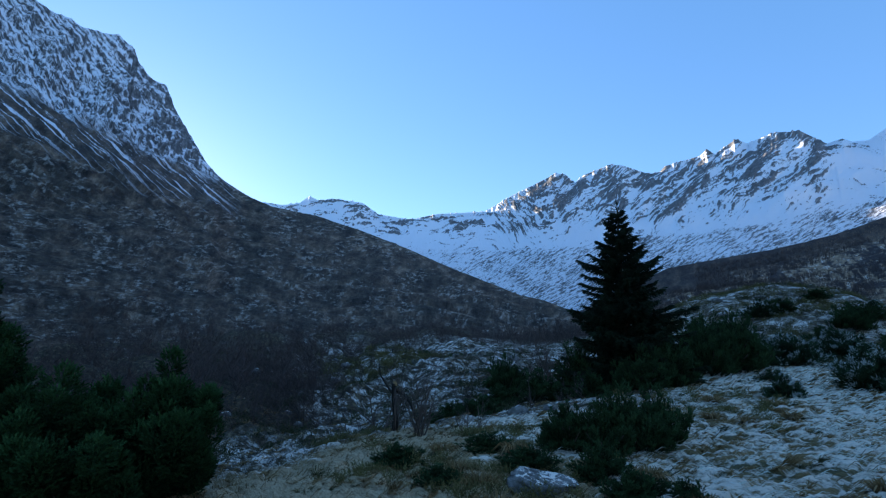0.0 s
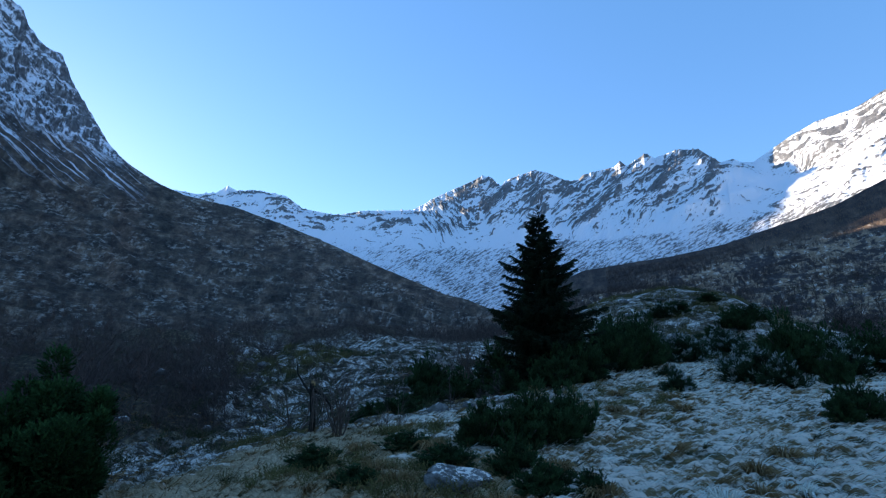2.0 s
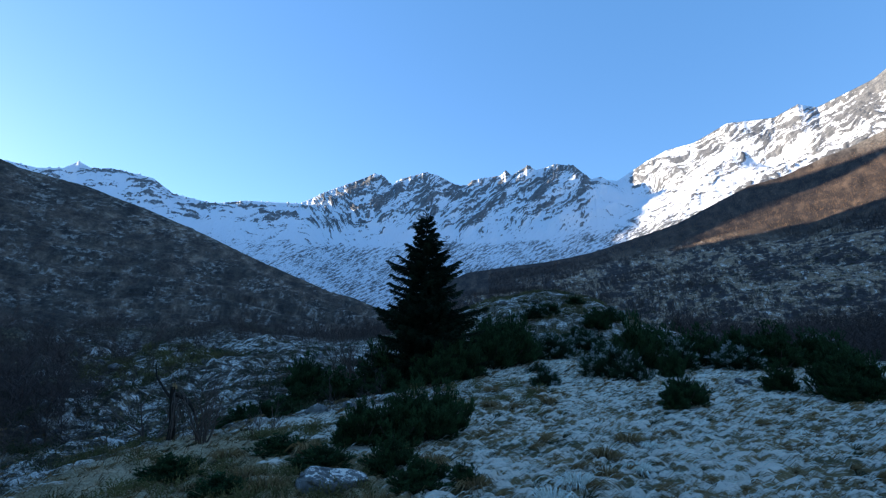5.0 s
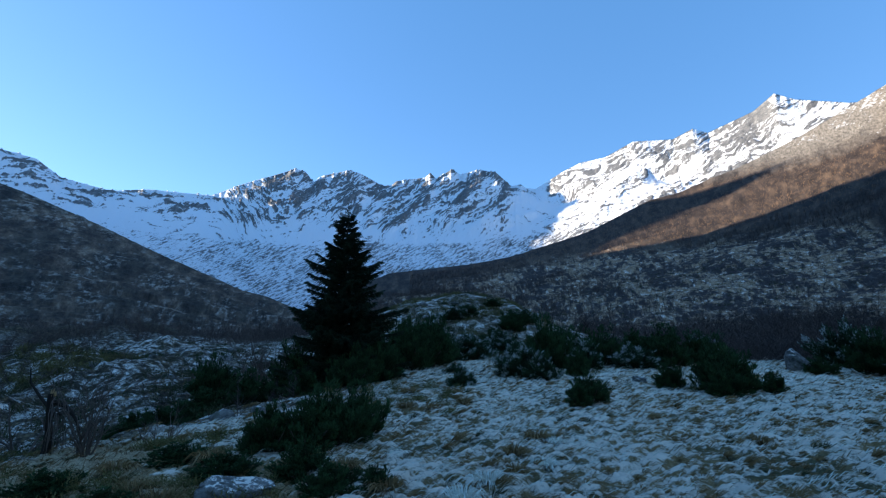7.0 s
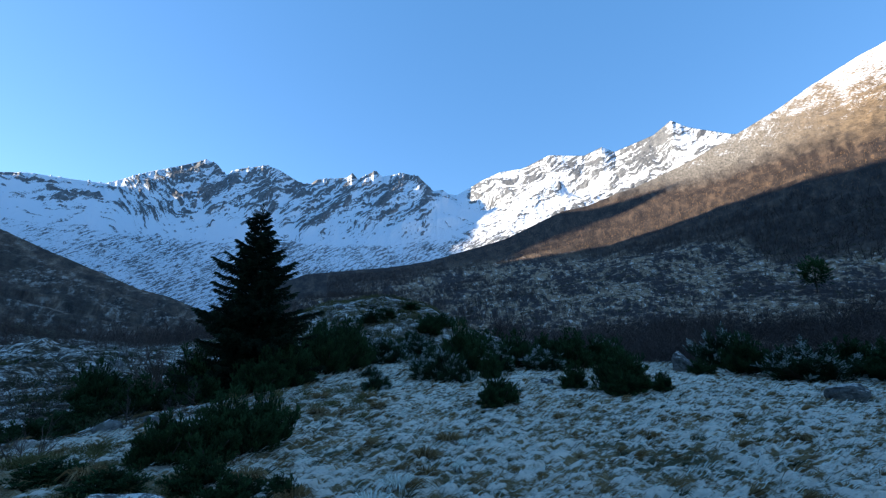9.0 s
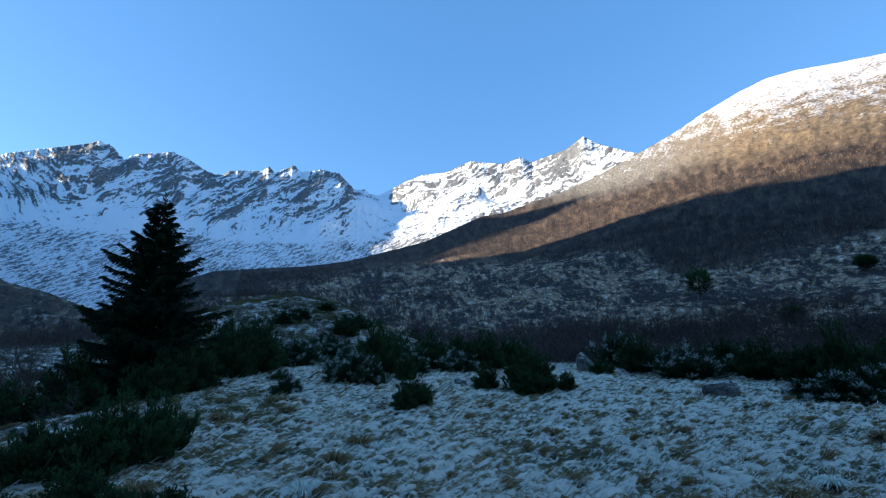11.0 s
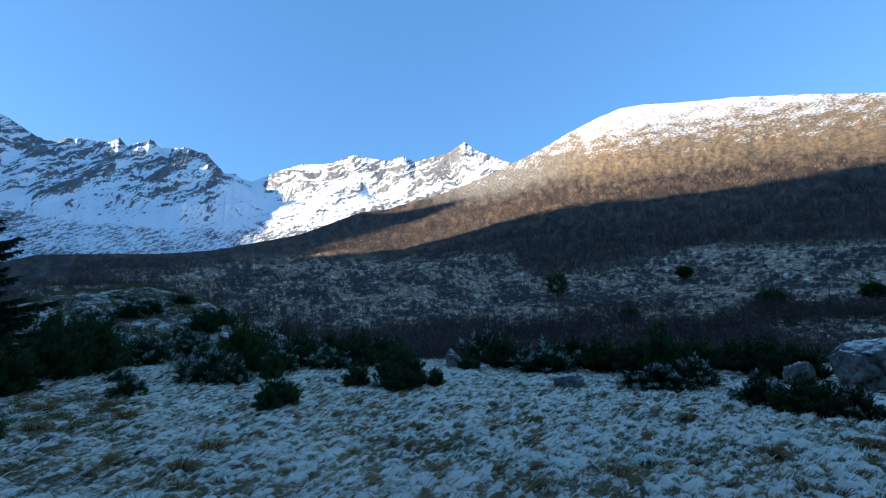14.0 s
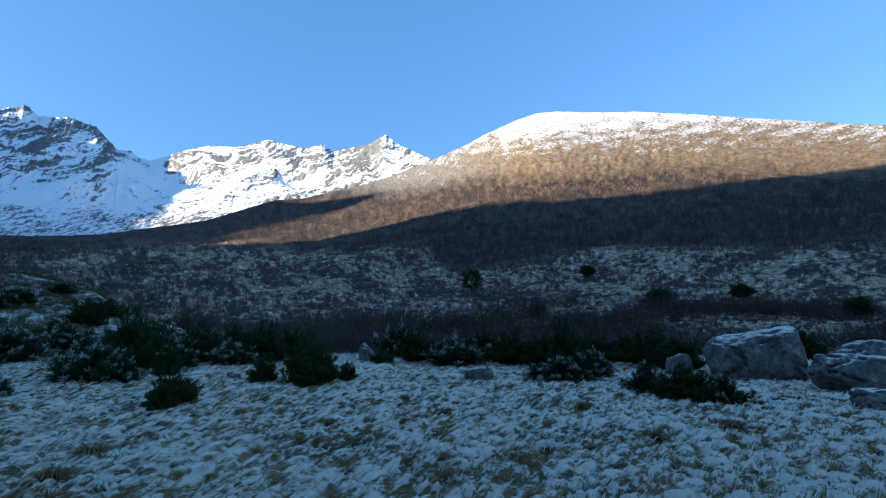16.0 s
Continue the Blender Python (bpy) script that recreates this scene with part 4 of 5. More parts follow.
# ---- the spruce ----
def spruce(name, x, y, height, girth, seed, label, material, z=None):
    rs = np.random.RandomState(seed)
    ob = thing(name, x, y, (ground_at(x, y) if z is None else z) - 0.05, label, "tree")
    up = np.linspace(0, height * 0.985, 12)
    path = np.stack([0.03 * np.sin(up * 0.9), 0.02 * np.cos(up * 1.3), up], 1)
    part("trunk", mesh_of("trunk", *tube(path, 0.016 * height * (1 - up / height) ** 0.8 + 0.008, 8), M_BARK), ob, "scaly brown trunk")
    roots, aims, lens, tones, limbs = [], [], [], [], []
    level = 0.15
    while level < height * 0.97:
        f = level / height
        reach = girth / 2 * (1 - f) ** 0.78 * (1.0 if f > 0.06 else 0.9) * (1 + 0.22 * math.sin(level * 5.1) * math.sin(level * 2.3 + 1)) + 0.06
        count, first = (rs.randint(8, 12) if f < 0.45 else rs.randint(6, 9)), rs.uniform(0, 2 * np.pi)
        for b in range(count):
            a = first + 2 * np.pi * b / count + rs.normal() * 0.25
            ln = reach * rs.uniform(0.45, 1.2) * (1 + 0.28 * float(pnoise(math.cos(a) * 1.3 + level * 0.9, math.sin(a) * 1.3, 6)))
            rise = 0.50 * f ** 1.5 - 0.26 * (1 - f)
            t = np.linspace(0, 1, 7)
            r0 = t * ln
            sag = rise * r0 - 0.30 * ln * t * (1 - f) * (1 - t) + 0.10 * ln * t ** 3
            limb = np.stack([np.cos(a) * r0, np.sin(a) * r0, level + sag], 1) + [0.03 * np.sin(level * 0.9), 0.02 * np.cos(level * 1.3), 0]
            limbs.append(tube(limb, np.linspace(0.018, 0.004, 7) * (0.5 + ln * 0.5), 3))
            k = max(14, int(ln * 76))
            u = rs.uniform(0.12, 1.0, k)
            at = np.stack([np.interp(u, t, limb[:, j]) for j in range(3)], 1)
            along = np.array([np.cos(a), np.sin(a), 0])
            cross = np.array([-np.sin(a), np.cos(a), 0])
            s = rs.choice([-1, 1], k)[:, None]
            aim = unit(along * rs.uniform(0.5, 1.1, (k, 1)) + s * cross * rs.uniform(0.3, 0.95, (k, 1)) + np.array([0, 0, 1]) * rs.uniform(-0.75, 0.2, (k, 1)))
            roots.append(at)
            aims.append(aim)
            lens.append((0.09 + 0.30 * ln * (1.08 - u)) * rs.uniform(0.7, 1.2, k))
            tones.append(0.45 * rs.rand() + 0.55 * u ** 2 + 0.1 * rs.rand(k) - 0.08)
        level += 0.10 + 0.09 * rs.rand() + 0.06 * step(0.3, 0.75, f)
    top = np.array([[path[-1, 0], path[-1, 1], height * (0.93 + 0.012 * i)] for i in range(8)])
    roots.append(top)
    aims.append(unit(np.array([[math.cos(2.4 * i) * 0.3, math.sin(2.4 * i) * 0.3, 0.9] for i in range(8)])))
    lens.append(np.full(8, 0.22))
    tones.append(np.full(8, 0.6))
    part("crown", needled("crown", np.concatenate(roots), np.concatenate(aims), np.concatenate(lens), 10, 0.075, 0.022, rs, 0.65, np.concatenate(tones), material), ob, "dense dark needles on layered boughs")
    part("bough_frame", mesh_of("bough_frame", *join(*limbs), M_BARK), ob, "thin brown boughs", "stuff")
    return ob


# ---- the meadow's edge: spruce, junipers, snag, boulders ----
spruce("spruce_tree", -3.95, 19.3, 7.1, 4.9, 3, "tall dark green spruce with layered boughs standing among junipers", M_SPRUCE)

DARK = "dark green juniper bush with upright shoots on frosted grass"
RIMED = "green juniper bush dusted with rime beside the meadow"
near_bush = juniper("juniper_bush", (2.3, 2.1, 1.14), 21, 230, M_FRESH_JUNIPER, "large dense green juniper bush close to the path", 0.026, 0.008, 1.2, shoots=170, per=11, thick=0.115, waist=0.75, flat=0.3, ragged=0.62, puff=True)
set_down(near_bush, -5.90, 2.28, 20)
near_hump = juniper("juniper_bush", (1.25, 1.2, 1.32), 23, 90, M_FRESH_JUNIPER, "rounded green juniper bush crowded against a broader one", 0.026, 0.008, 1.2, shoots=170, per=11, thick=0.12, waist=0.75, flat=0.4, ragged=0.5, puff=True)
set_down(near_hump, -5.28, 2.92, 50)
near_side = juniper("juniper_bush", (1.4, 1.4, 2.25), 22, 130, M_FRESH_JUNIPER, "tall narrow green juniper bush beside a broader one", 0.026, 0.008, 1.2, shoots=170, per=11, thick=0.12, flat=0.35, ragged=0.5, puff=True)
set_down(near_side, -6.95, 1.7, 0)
kinds = [juniper("juniper_bush", (2.0, 1.8, 1.35), 31, 84, M_JUNIPER, DARK, upright=1.05, thick=0.12, flat=0.4, ragged=0.45, gather=0.3), juniper("juniper_bush", (2.0, 1.7, 1.2), 32, 78, M_JUNIPER, DARK, upright=0.9, thick=0.11),
         juniper("juniper_bush", (2.0, 1.8, 1.3), 33, 80, M_JUNIPER_RIMED, RIMED, upright=1.0), juniper("juniper_bush", (2.0, 1.8, 0.9), 34, 80, M_JUNIPER_RIMED, RIMED, upright=0.85, thick=0.10)]
HIGH = (1.35, 1.2, 1.3, 0.9)
used = set()


def plant(*rows):
    """Bushes of the four kinds. Each row: kind, x, y, width, height, turn."""
    for kind, bx, by, w, h, turn in rows:
        far = step(17.0, 21.0, math.hypot(bx, by))
        w, h = w * (1.0 + 0.2 * far), h * (1.0 - 0.06 * far)
        scale = (w / 2.0, w / 2.0, h / HIGH[kind] * 1.08)
        if kind in used:
            m = pose(bx, by, ground_at(bx, by) - 0.04, 0, 0, turn) @ Matrix.Diagonal((*scale, 1))
            b = kinds[kind]
            keep = b.matrix_basis.copy()
            b.matrix_basis = Matrix.Identity(4)
            copy_thing(b, m)
            b.matrix_basis = keep
        else:
            set_down(kinds[kind], bx, by, turn, scale, 0.04)
            used.add(kind)


# junipers on the straw bank and the gully's rim
plant((1, -2.5, 7.35, 1.15, 0.66, 10), (0, -1.7, 7.95, 1.4, 0.9, 80), (1, -1.2, 5.55, 0.95, 0.36, 140), (1, -0.75, 5.75, 0.6, 0.28, 30), 
      (1, -7.0, 11.4, 1.5, 0.6, 30), (1, -3.3, 5.1, 1, 0.24, 20), (1, -2.6, 6.2, 1.1, 0.28, 60), (1, -4.2, 5.5, 1, 0.26, 160), (1, -3.6, 6.9, 1.3, 0.3, 100),
      (1, -2.05, 7.55, 1.35, 0.76, 300), (0, -1.35, 8.5, 1.05, 0.85, 120),
      (1, -1.75, 6.35, 1.0, 0.4, 75))
# junipers round the spruce
plant((0, -1.6, 23.6, 2.4, 2.5, 15), (0, -0.7, 25.4, 2.8, 2.6, 250), (1, -0.2, 28, 2.4, 2.2, 30), (1, -2.3, 18.4, 1.9, 1.6, 65), (0, -5.6, 19.5, 2.6, 2, 110),
      (1, -4.9, 17.4, 2, 0.9, 210), (0, -3.2, 17.6, 2.2, 1.4, 260), (3, 0.5, 21.4, 1.2, 0.5, 0), (3, 0.6, 16.1, 1.3, 0.62, 75), (0, -2.9, 21.2, 2.2, 1.7, 60),
      (0, -6.9, 17.9, 2, 1.2, 100), (0, -9.6, 20.6, 2.0, 1.8, 40), (1, -8.6, 18.0, 2.4, 0.9, 170), (1, -8.4, 16.0, 2.2, 0.8, 10), (1, -8.1, 14.3, 2.0, 0.7, 230),
      (1, -7.7, 12.8, 1.7, 0.6, 310))
# junipers on the far side of the gully
plant((1, -34.6, 50.5, 4.0, 1.3, 140), (1, -24.5, 41.0, 3.0, 1.2, 60))
# junipers at the brink of the meadow
plant((0, 3.6, 12.2, 1.3, 0.7, 5), (1, 3.15, 11.5, 0.8, 0.5, 190), (1, 7, 15.2, 1.25, 0.85, 25), (0, 8.0, 13.9, 2.1, 1.2, 150), (0, 8.9, 15.7, 1.8, 1.5, 20), (1, 7.5, 13.1, 1.55, 0.7, 40),
      (0, 4.8, 21.9, 2, 2.45, 95), (0, 5.25, 18.9, 1, 1.1, 130), (2, 6.3, 22.6, 2.2, 1.6, 60), (2, 2.9, 18.7, 2.3, 1.35, 45), (3, 3.6, 17.6, 1.6, 0.8, 115),
      (0, 6.6, 24.2, 2.2, 2, 10))
# junipers the long row behind it
plant((0, 8.2, 24.6, 2.4, 2, 0), (1, 10, 25.2, 2.2, 1.8, 70), (0, 11.6, 25.8, 2.6, 2.1, 200), (2, 13.8, 26, 2, 1.6, 20), (2, 18.2, 21.9, 3, 2.2, 300),
      (2, 16.3, 15.4, 2.9, 1.55, 100), (0, 18.3, 13.6, 2.3, 1.6, 10), (0, 14.6, 18.9, 1.2, 0.7, 60), (2, 8.9, 22.6, 2.2, 1.2, 50), (0, 12.9, 24.4, 2.2, 1.7, 90),
      (1, 9.3, 13.9, 0.9, 0.6, 30), (0, 16.4, 18.2, 2.2, 1.7, 70), (1, 19, 16, 2.4, 1.6, 130), (1, 11, 23.6, 2.2, 1.6, 300))
# junipers beside the boulders
plant((0, 16.6, 9.9, 1.7, 2, 45), (1, 17.8, 11.6, 2.3, 1.4, 150), (2, 15.9, 8.6, 1.9, 1, 240), (3, 14.5, 8.9, 3, 0.75, 190), (3, 13.4, 5.6, 1.8, 0.75, 20),
      (1, 12.7, 4.35, 2.2, 0.8, 75), (3, 13, 3.6, 1.3, 0.6, 160), (0, 22, 8.6, 3.2, 1.55, 0), (0, 20.6, 7.4, 2.2, 1.3, 120), (1, 23.6, 10.8, 2.6, 1.4, 210),
      (2, 21.5, 17.5, 2.4, 1.3, 0), (1, 30.5, 4.6, 2.4, 1.6, 90), (0, 19.6, 12.6, 2, 1.3, 50), (0, 20.5, 11, 2.2, 1.5, 220))
# junipers on the knoll and about its foot
plant((3, 1.6, 35.6, 3.4, 1.5, 30), (2, 4.6, 37.5, 3.4, 1.9, 70), (3, -0.9, 33, 2.6, 1.3, 200), (2, 1.5, 31.2, 3.3, 1.8, 0), (0, 6.9, 48, 3, 2.2, 0),
      (1, -3.6, 45, 3.4, 2.6, 120), (3, 8.8, 51, 3.4, 1.4, 60), (3, 1.2, 50, 3.6, 1.5, 10), (1, -3.5, 39.8, 3, 1.6, 80), (0, -1.6, 47, 3, 1.8, 0),
      (1, 2.6, 49.9, 2.8, 1.3, 45), (1, 4.6, 43.8, 3, 1.3, 120), (0, 7.8, 49.4, 2.8, 1.5, 30), (1, 7.6, 39.3, 2.6, 1.2, 200), (3, 0.2, 41, 3, 1.2, 60))
plant((1, 5.6, 54, 2.4, 1, 0), (0, 10.8, 44, 2.6, 1.6, 15))

boulder("boulder", 19.3, 4.35, (2.7, 3.0, 1.75), 5, 20, "large grey boulder with a sloping frosted top", cuts=14, fall=(0.1, -0.24))
boulder("boulder", 17.7, 1.3, (3.1, 1.9, 0.95), 8, -35, "long grey boulder dusted with snow beside a larger one")
boulder("boulder", 26.0, 1.45, (2.8, 2.4, 1.2), 12, 70, "rounded grey boulder dusted with snow")
boulder("boulder", 13.9, 0.92, (1.2, 1.05, 0.5), 14, 15, "small snow-capped stone in the frosted grass")
boulder("boulder", 18.2, 6.4, (0.85, 0.8, 0.8), 17, 50, "small pointed stone with a snow cap")
boulder("boulder", 12.35, 10.75, (0.95, 0.6, 0.45), 19, 130, "low grey stone sunk in frosted grass")
boulder("boulder", 15.2, 20.9, (1.3, 1.0, 1.0), 23, 30, "grey stone with a smooth sloping face among junipers", fall=(-0.3, 0.6))
boulder("boulder", -2.13, 5.40, (0.76, 0.52, 0.25), 36, 10, "small lichened stone with snow on its top", cuts=6, fall=(-0.25, 0.1), material=M_STONE)
boulder("boulder", 6.6, 16.6, (0.5, 0.35, 0.26), 29, -20, "dark small stone in the frosted grass")

def pine(x, y, z, size, seed):
    """A young pine: a short trunk under rounded tufts of needles."""
    rs = np.random.RandomState(seed)
    w, h = size
    ob = thing("pine_tree", x, y, z - 0.1, "small dark green pine on the frosted pasture", "tree", "pines on the pasture")
    up = np.linspace(0, h * 0.9, 6)
    part("trunk", mesh_of("trunk", *tube(np.stack([0.1 * np.sin(up), 0 * up, up], 1), np.linspace(0.14, 0.03, 6), 6), M_BARK), ob, "brown trunk")
    n = 1300
    u = unit(rs.normal(size=(n, 3)))
    lobe = 0.75 + 0.75 * fbm(u[:, 0] * 2.4 + u[:, 2] * 2, u[:, 1] * 2.4 - u[:, 2] * 2, 2, seed)
    root = u * [w / 2, w / 2, h * 0.40] * (lobe * rs.uniform(0.3, 1, n) ** 0.4)[:, None] + [0, 0, h * 0.55]
    aim = unit(u + [0, 0, 0.6])
    part("crown", needled("crown", root, aim, rs.uniform(0.2, 0.5, n), 9, 0.22, 0.05, rs, 0.9, 0.4 * u[:, 2] + 0.2 + 0.4 * rs.rand(n), M_FRESH_JUNIPER), ob, "soft tufts of dark green needles")
    return ob


for pa, pr, pw, ph in ((48.3, 112.0, 6.0, 7.5), (69.4, 92.0, 4.6, 3.6), (77.2, 100.0, 4.0, 3.0), (62.0, 130.0, 4.0, 3.5), (56.0, 78.0, 2.6, 2.4), (86.0, 84.0, 3.0, 3.0)):
    px, py = pr * math.sin(radians(pa)), pr * math.cos(radians(pa))
    pine(px, py, float(right_z(np.array([px]), np.array([py]))[0][0]), (pw, ph), int(pa))


def snag(x, y):
    """A dead birch, snapped off: a split trunk, its pale broken head and a hanging limb."""
    rs = np.random.RandomState(4)
    ob = thing("tree_stump", x, y, ground_at(x, y) - 0.05, "snapped dead birch trunk with a pale splintered top", "stump")
    z = np.linspace(0, 0.92, 9)
    path = np.stack([0.02 * np.sin(z * 5), 0.015 * np.cos(z * 4), z], 1)
    part("trunk", mesh_of("trunk", *tube(path, 0.055 - 0.018 * z + 0.03 * np.exp(-z * 9), 10), M_DEAD), ob)
    a = np.arange(14) * 2.4
    base = np.stack([0.03 * np.cos(a), 0.03 * np.sin(a), np.full(14, 0.88)], 1)
    tip = base * [0.9, 0.9, 1] + np.stack([rs.normal(size=14) * 0.01, rs.normal(size=14) * 0.01, rs.uniform(0.03, 0.13, 14)], 1)
    part("broken_top", mesh_of("broken_top", *blades(base, tip, 0.016, rs), M_FRESH), ob, "pale splintered heartwood")
    limb = [tube([(0.03, 0, 0.8), (0.2, 0.05, 0.72), (0.38, 0.02, 0.55), (0.46, 0.0, 0.4)], [0.03, 0.026, 0.02, 0.012], 6),
            tube([(-0.03, 0, 0.72), (-0.22, 0.05, 0.86), (-0.36, 0.0, 1.08), (-0.42, 0.03, 1.3)], [0.025, 0.02, 0.014, 0.006], 6)]
    for i in range(30):
        a, out, low = rs.uniform(-1.2, 1.2), rs.uniform(0.12, 0.62), rs.uniform(0.0, 0.35)
        t = np.linspace(0, 1, 6)
        path = np.stack([0.03 + out * np.cos(a) * t ** 0.8, out * np.sin(a) * t ** 0.8, 0.80 - rs.uniform(0, 0.25) + 0.14 * np.sin(np.pi * t * 0.8) - (0.75 - low) * t ** 2], 1) + rs.normal(size=(6, 3)) * 0.012
        path[:, 2] = np.maximum(path[:, 2], 0.0)
        part("twig", mesh_of("twig", *tube(path, np.linspace(0.009, 0.003, 6), 4), M_TWIG), ob)
    for piece in limb:
        part("limb", mesh_of("limb", *piece, M_DEAD), ob)
    return ob


snag(-5.8, 7.45)
bare_shrub("bare_shrub", -5.1, 7.3, 1.25, 41, 9, "tangled leafless grey-brown shrub beside a dead trunk", 0.9)
bare_shrub("bare_shrub", -4.4, 7.9, 0.6, 42, 6, "low leafless shrub in frosted grass", 1.1)
bare_shrub("bare_shrub", -6.35, 7.7, 1.35, 48, 4, "thin leafless shrub behind a dead trunk", 0.8)
bare_shrub("bare_shrub", -7.3, 20.4, 2.6, 43, 12, "grey leafless willow thicket beside the spruce", 0.7)
bare_shrub("bare_shrub", -8.4, 21.8, 2.2, 44, 9, "grey leafless willow thicket above the gully", 0.7)
bare_shrub("bare_shrub", 3.6, 18.0, 0.9, 45, 9, "low rimed leafless shrub among junipers", 1.0)
bare_shrub("bare_shrub", 0.8, 17.2, 0.6, 46, 8, "low leafless shrub in frosted grass", 1.2)
bare_shrub("birch_tree", 58.0, 7.0, 5.2, 47, 1, "slender young birch with a pale trunk, leafless", 0.12, M_WHITEBARK, "tree", "birches", 5)


# ---- woods, scrub and grass: nobody could count them ----
def on_left(x, y):
    return np.where(np.hypot(x, y) > LEFT[2] + 2, np.maximum(left_z(x, y)[0], floor_z(x, y)), floor_z(x, y))


def on_right(x, y):
    return np.where(np.hypot(x, y) > RIGHT[2] + 2, np.maximum(right_z(x, y)[0], floor_z(x, y)), floor_z(x, y))


def patchy(a, d, k, seed, low):
    return fbm(a * k, np.log(d) * 57 * k, 3, seed) > low


X, Y, A, D, rs = scatter(15000, (-88, -14), (20, 135), lambda a, d, q: patchy(a, d, 0.10, 3, -0.3) & (d > 28 + 44 * step(-46, -40, a)) & (q.rand(len(a)) < np.clip(1.5 - d / 100, 0.25, 1)), 1)
woods("birch_woods", X, Y, on_left(X, Y), rs.uniform(1.3, 3.6, len(X)) * (0.85 + 1.0 * fbm(A * 0.25, np.log(D) * 6, 3, 5)), M_WOODS, "leafless purple-brown birch woods at the foot of the hillside", 2, 30, 0.026, 0.55)
X, Y, A, D, rs = scatter(1300, (-62, -34), (26, 70), lambda a, d, q: patchy(a, d, 0.16, 4, 0.0 + 0.35 * step(-54, -36, a)), 15)
woods("gully_birches", X, Y, floor_z(X, Y), rs.uniform(1.5, 3.2, len(X)), M_WOODS, "leafless purple-brown birches beside the stream gully", 16, 30, 0.025)
X, Y, A, D, rs = scatter(800, (-66, -44), (27, 50), lambda a, d, q: patchy(a, d, 0.2, 9, -0.25) & (a < -47 + 4 * q.rand(len(a))), 19)
woods("gully_birches", X, Y, floor_z(X, Y), rs.uniform(1.0, 2.1, len(X)), M_WOODS, "dense leafless purple-brown birch thicket on the gully's far side", 20, 34, 0.026, 0.6)
X, Y, A, D, rs = scatter(26000, (-86, -17), (130, 560), lambda a, d, q: patchy(a, d, 0.16, 6, 0.10 - 0.3 * step(-46, -24, a)) & (q.rand(len(a)) < 0.7), 3)
woods("hillside_birches", X, Y, on_left(X, Y), rs.uniform(1.0, 2.4, len(X)), M_WOODS, "scattered leafless birch scrub on the shaded heather slope", 4, 9, 0.06)
X, Y, A, D, rs = scatter(16000, (-26, 26), (75, 420), lambda a, d, q: (a < 12 + 22 * fbm(a * 0.12, np.log(d) * 5, 3, 81) + 4 * q.rand(len(a))) & (on_right(d * np.sin(np.radians(a)), d * np.cos(np.radians(a))) < d * np.tan(np.radians(9.5))) & patchy(a, d, 0.12, 8, -0.25), 5)
woods("valley_birches", X, Y, on_right(X, Y), rs.uniform(2.5, 5.0, len(X)), M_WOODS, "leafless birch woods filling the valley head", 6, 16, 0.05)
X, Y, A, D, rs = scatter(14000, (16, 95), (44, 92), lambda a, d, q: patchy(a * 0.45, d, 0.14, 12, -0.10 + 0.3 * step(32, 18, a) + 0.22 * step(66, 76, a)), 7)
woods("lower_birches", X, Y, on_right(X, Y), rs.uniform(1.3, 3.7, len(X)), M_WOODS, "band of leafless birch scrub behind the meadow", 8, 30, 0.032, 0.6)
X, Y, A, D, rs = scatter(9000, (4, 95), (95, 260), lambda a, d, q: patchy(a * 0.5, d, 0.20, 14, 0.14) & patchy(a, d, 0.6, 19, -0.2), 9)
woods("pasture_birches", X, Y, on_right(X, Y), rs.uniform(1.2, 3.4, len(X)), M_WOODS, "scattered leafless birch scrub on the frosted pasture", 10, 14, 0.05)


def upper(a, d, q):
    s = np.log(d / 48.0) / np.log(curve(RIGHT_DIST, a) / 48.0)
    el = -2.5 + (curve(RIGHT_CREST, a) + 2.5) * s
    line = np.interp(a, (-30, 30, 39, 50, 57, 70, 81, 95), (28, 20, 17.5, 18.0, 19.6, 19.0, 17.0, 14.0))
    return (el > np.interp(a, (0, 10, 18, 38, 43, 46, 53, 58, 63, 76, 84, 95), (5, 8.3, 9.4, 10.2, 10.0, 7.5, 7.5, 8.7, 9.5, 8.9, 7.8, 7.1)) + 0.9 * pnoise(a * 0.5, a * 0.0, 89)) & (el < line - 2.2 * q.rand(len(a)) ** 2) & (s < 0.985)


def shade_belt(a, d):
    """Lower hillside wood below the shadow's edge; darker branches put its shade into colour."""
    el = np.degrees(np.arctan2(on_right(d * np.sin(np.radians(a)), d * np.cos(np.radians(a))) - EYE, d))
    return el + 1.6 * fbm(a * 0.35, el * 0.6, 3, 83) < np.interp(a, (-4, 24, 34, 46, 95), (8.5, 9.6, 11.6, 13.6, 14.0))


X, Y, A, D, rs = scatter(80000, (-4, 95), (150, 1000), lambda a, d, q: upper(a, d, q) & ~shade_belt(a, d) & (q.rand(len(a)) < np.clip(260 / d, 0, 1) ** 0.5), 11)
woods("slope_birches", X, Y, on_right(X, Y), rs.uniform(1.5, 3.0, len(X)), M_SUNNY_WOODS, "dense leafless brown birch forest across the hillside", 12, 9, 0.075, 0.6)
# dark branches under the sun's edge: the slope's shade is in their colour
X, Y, A, D, rs = scatter(60000, (-4, 95), (118, 800), lambda a, d, q: upper(a, d, q) & shade_belt(a, d) & (q.rand(len(a)) < np.clip(300 / d, 0, 1) ** 0.5), 17)
woods("shaded_birches", X, Y, on_right(X, Y), rs.uniform(3.0, 5.6, len(X)), M_WOODS, "tall dense leafless birch wood, darkened as if shaded, along the foot of the hillside", 18, 11, 0.085, 0.45)


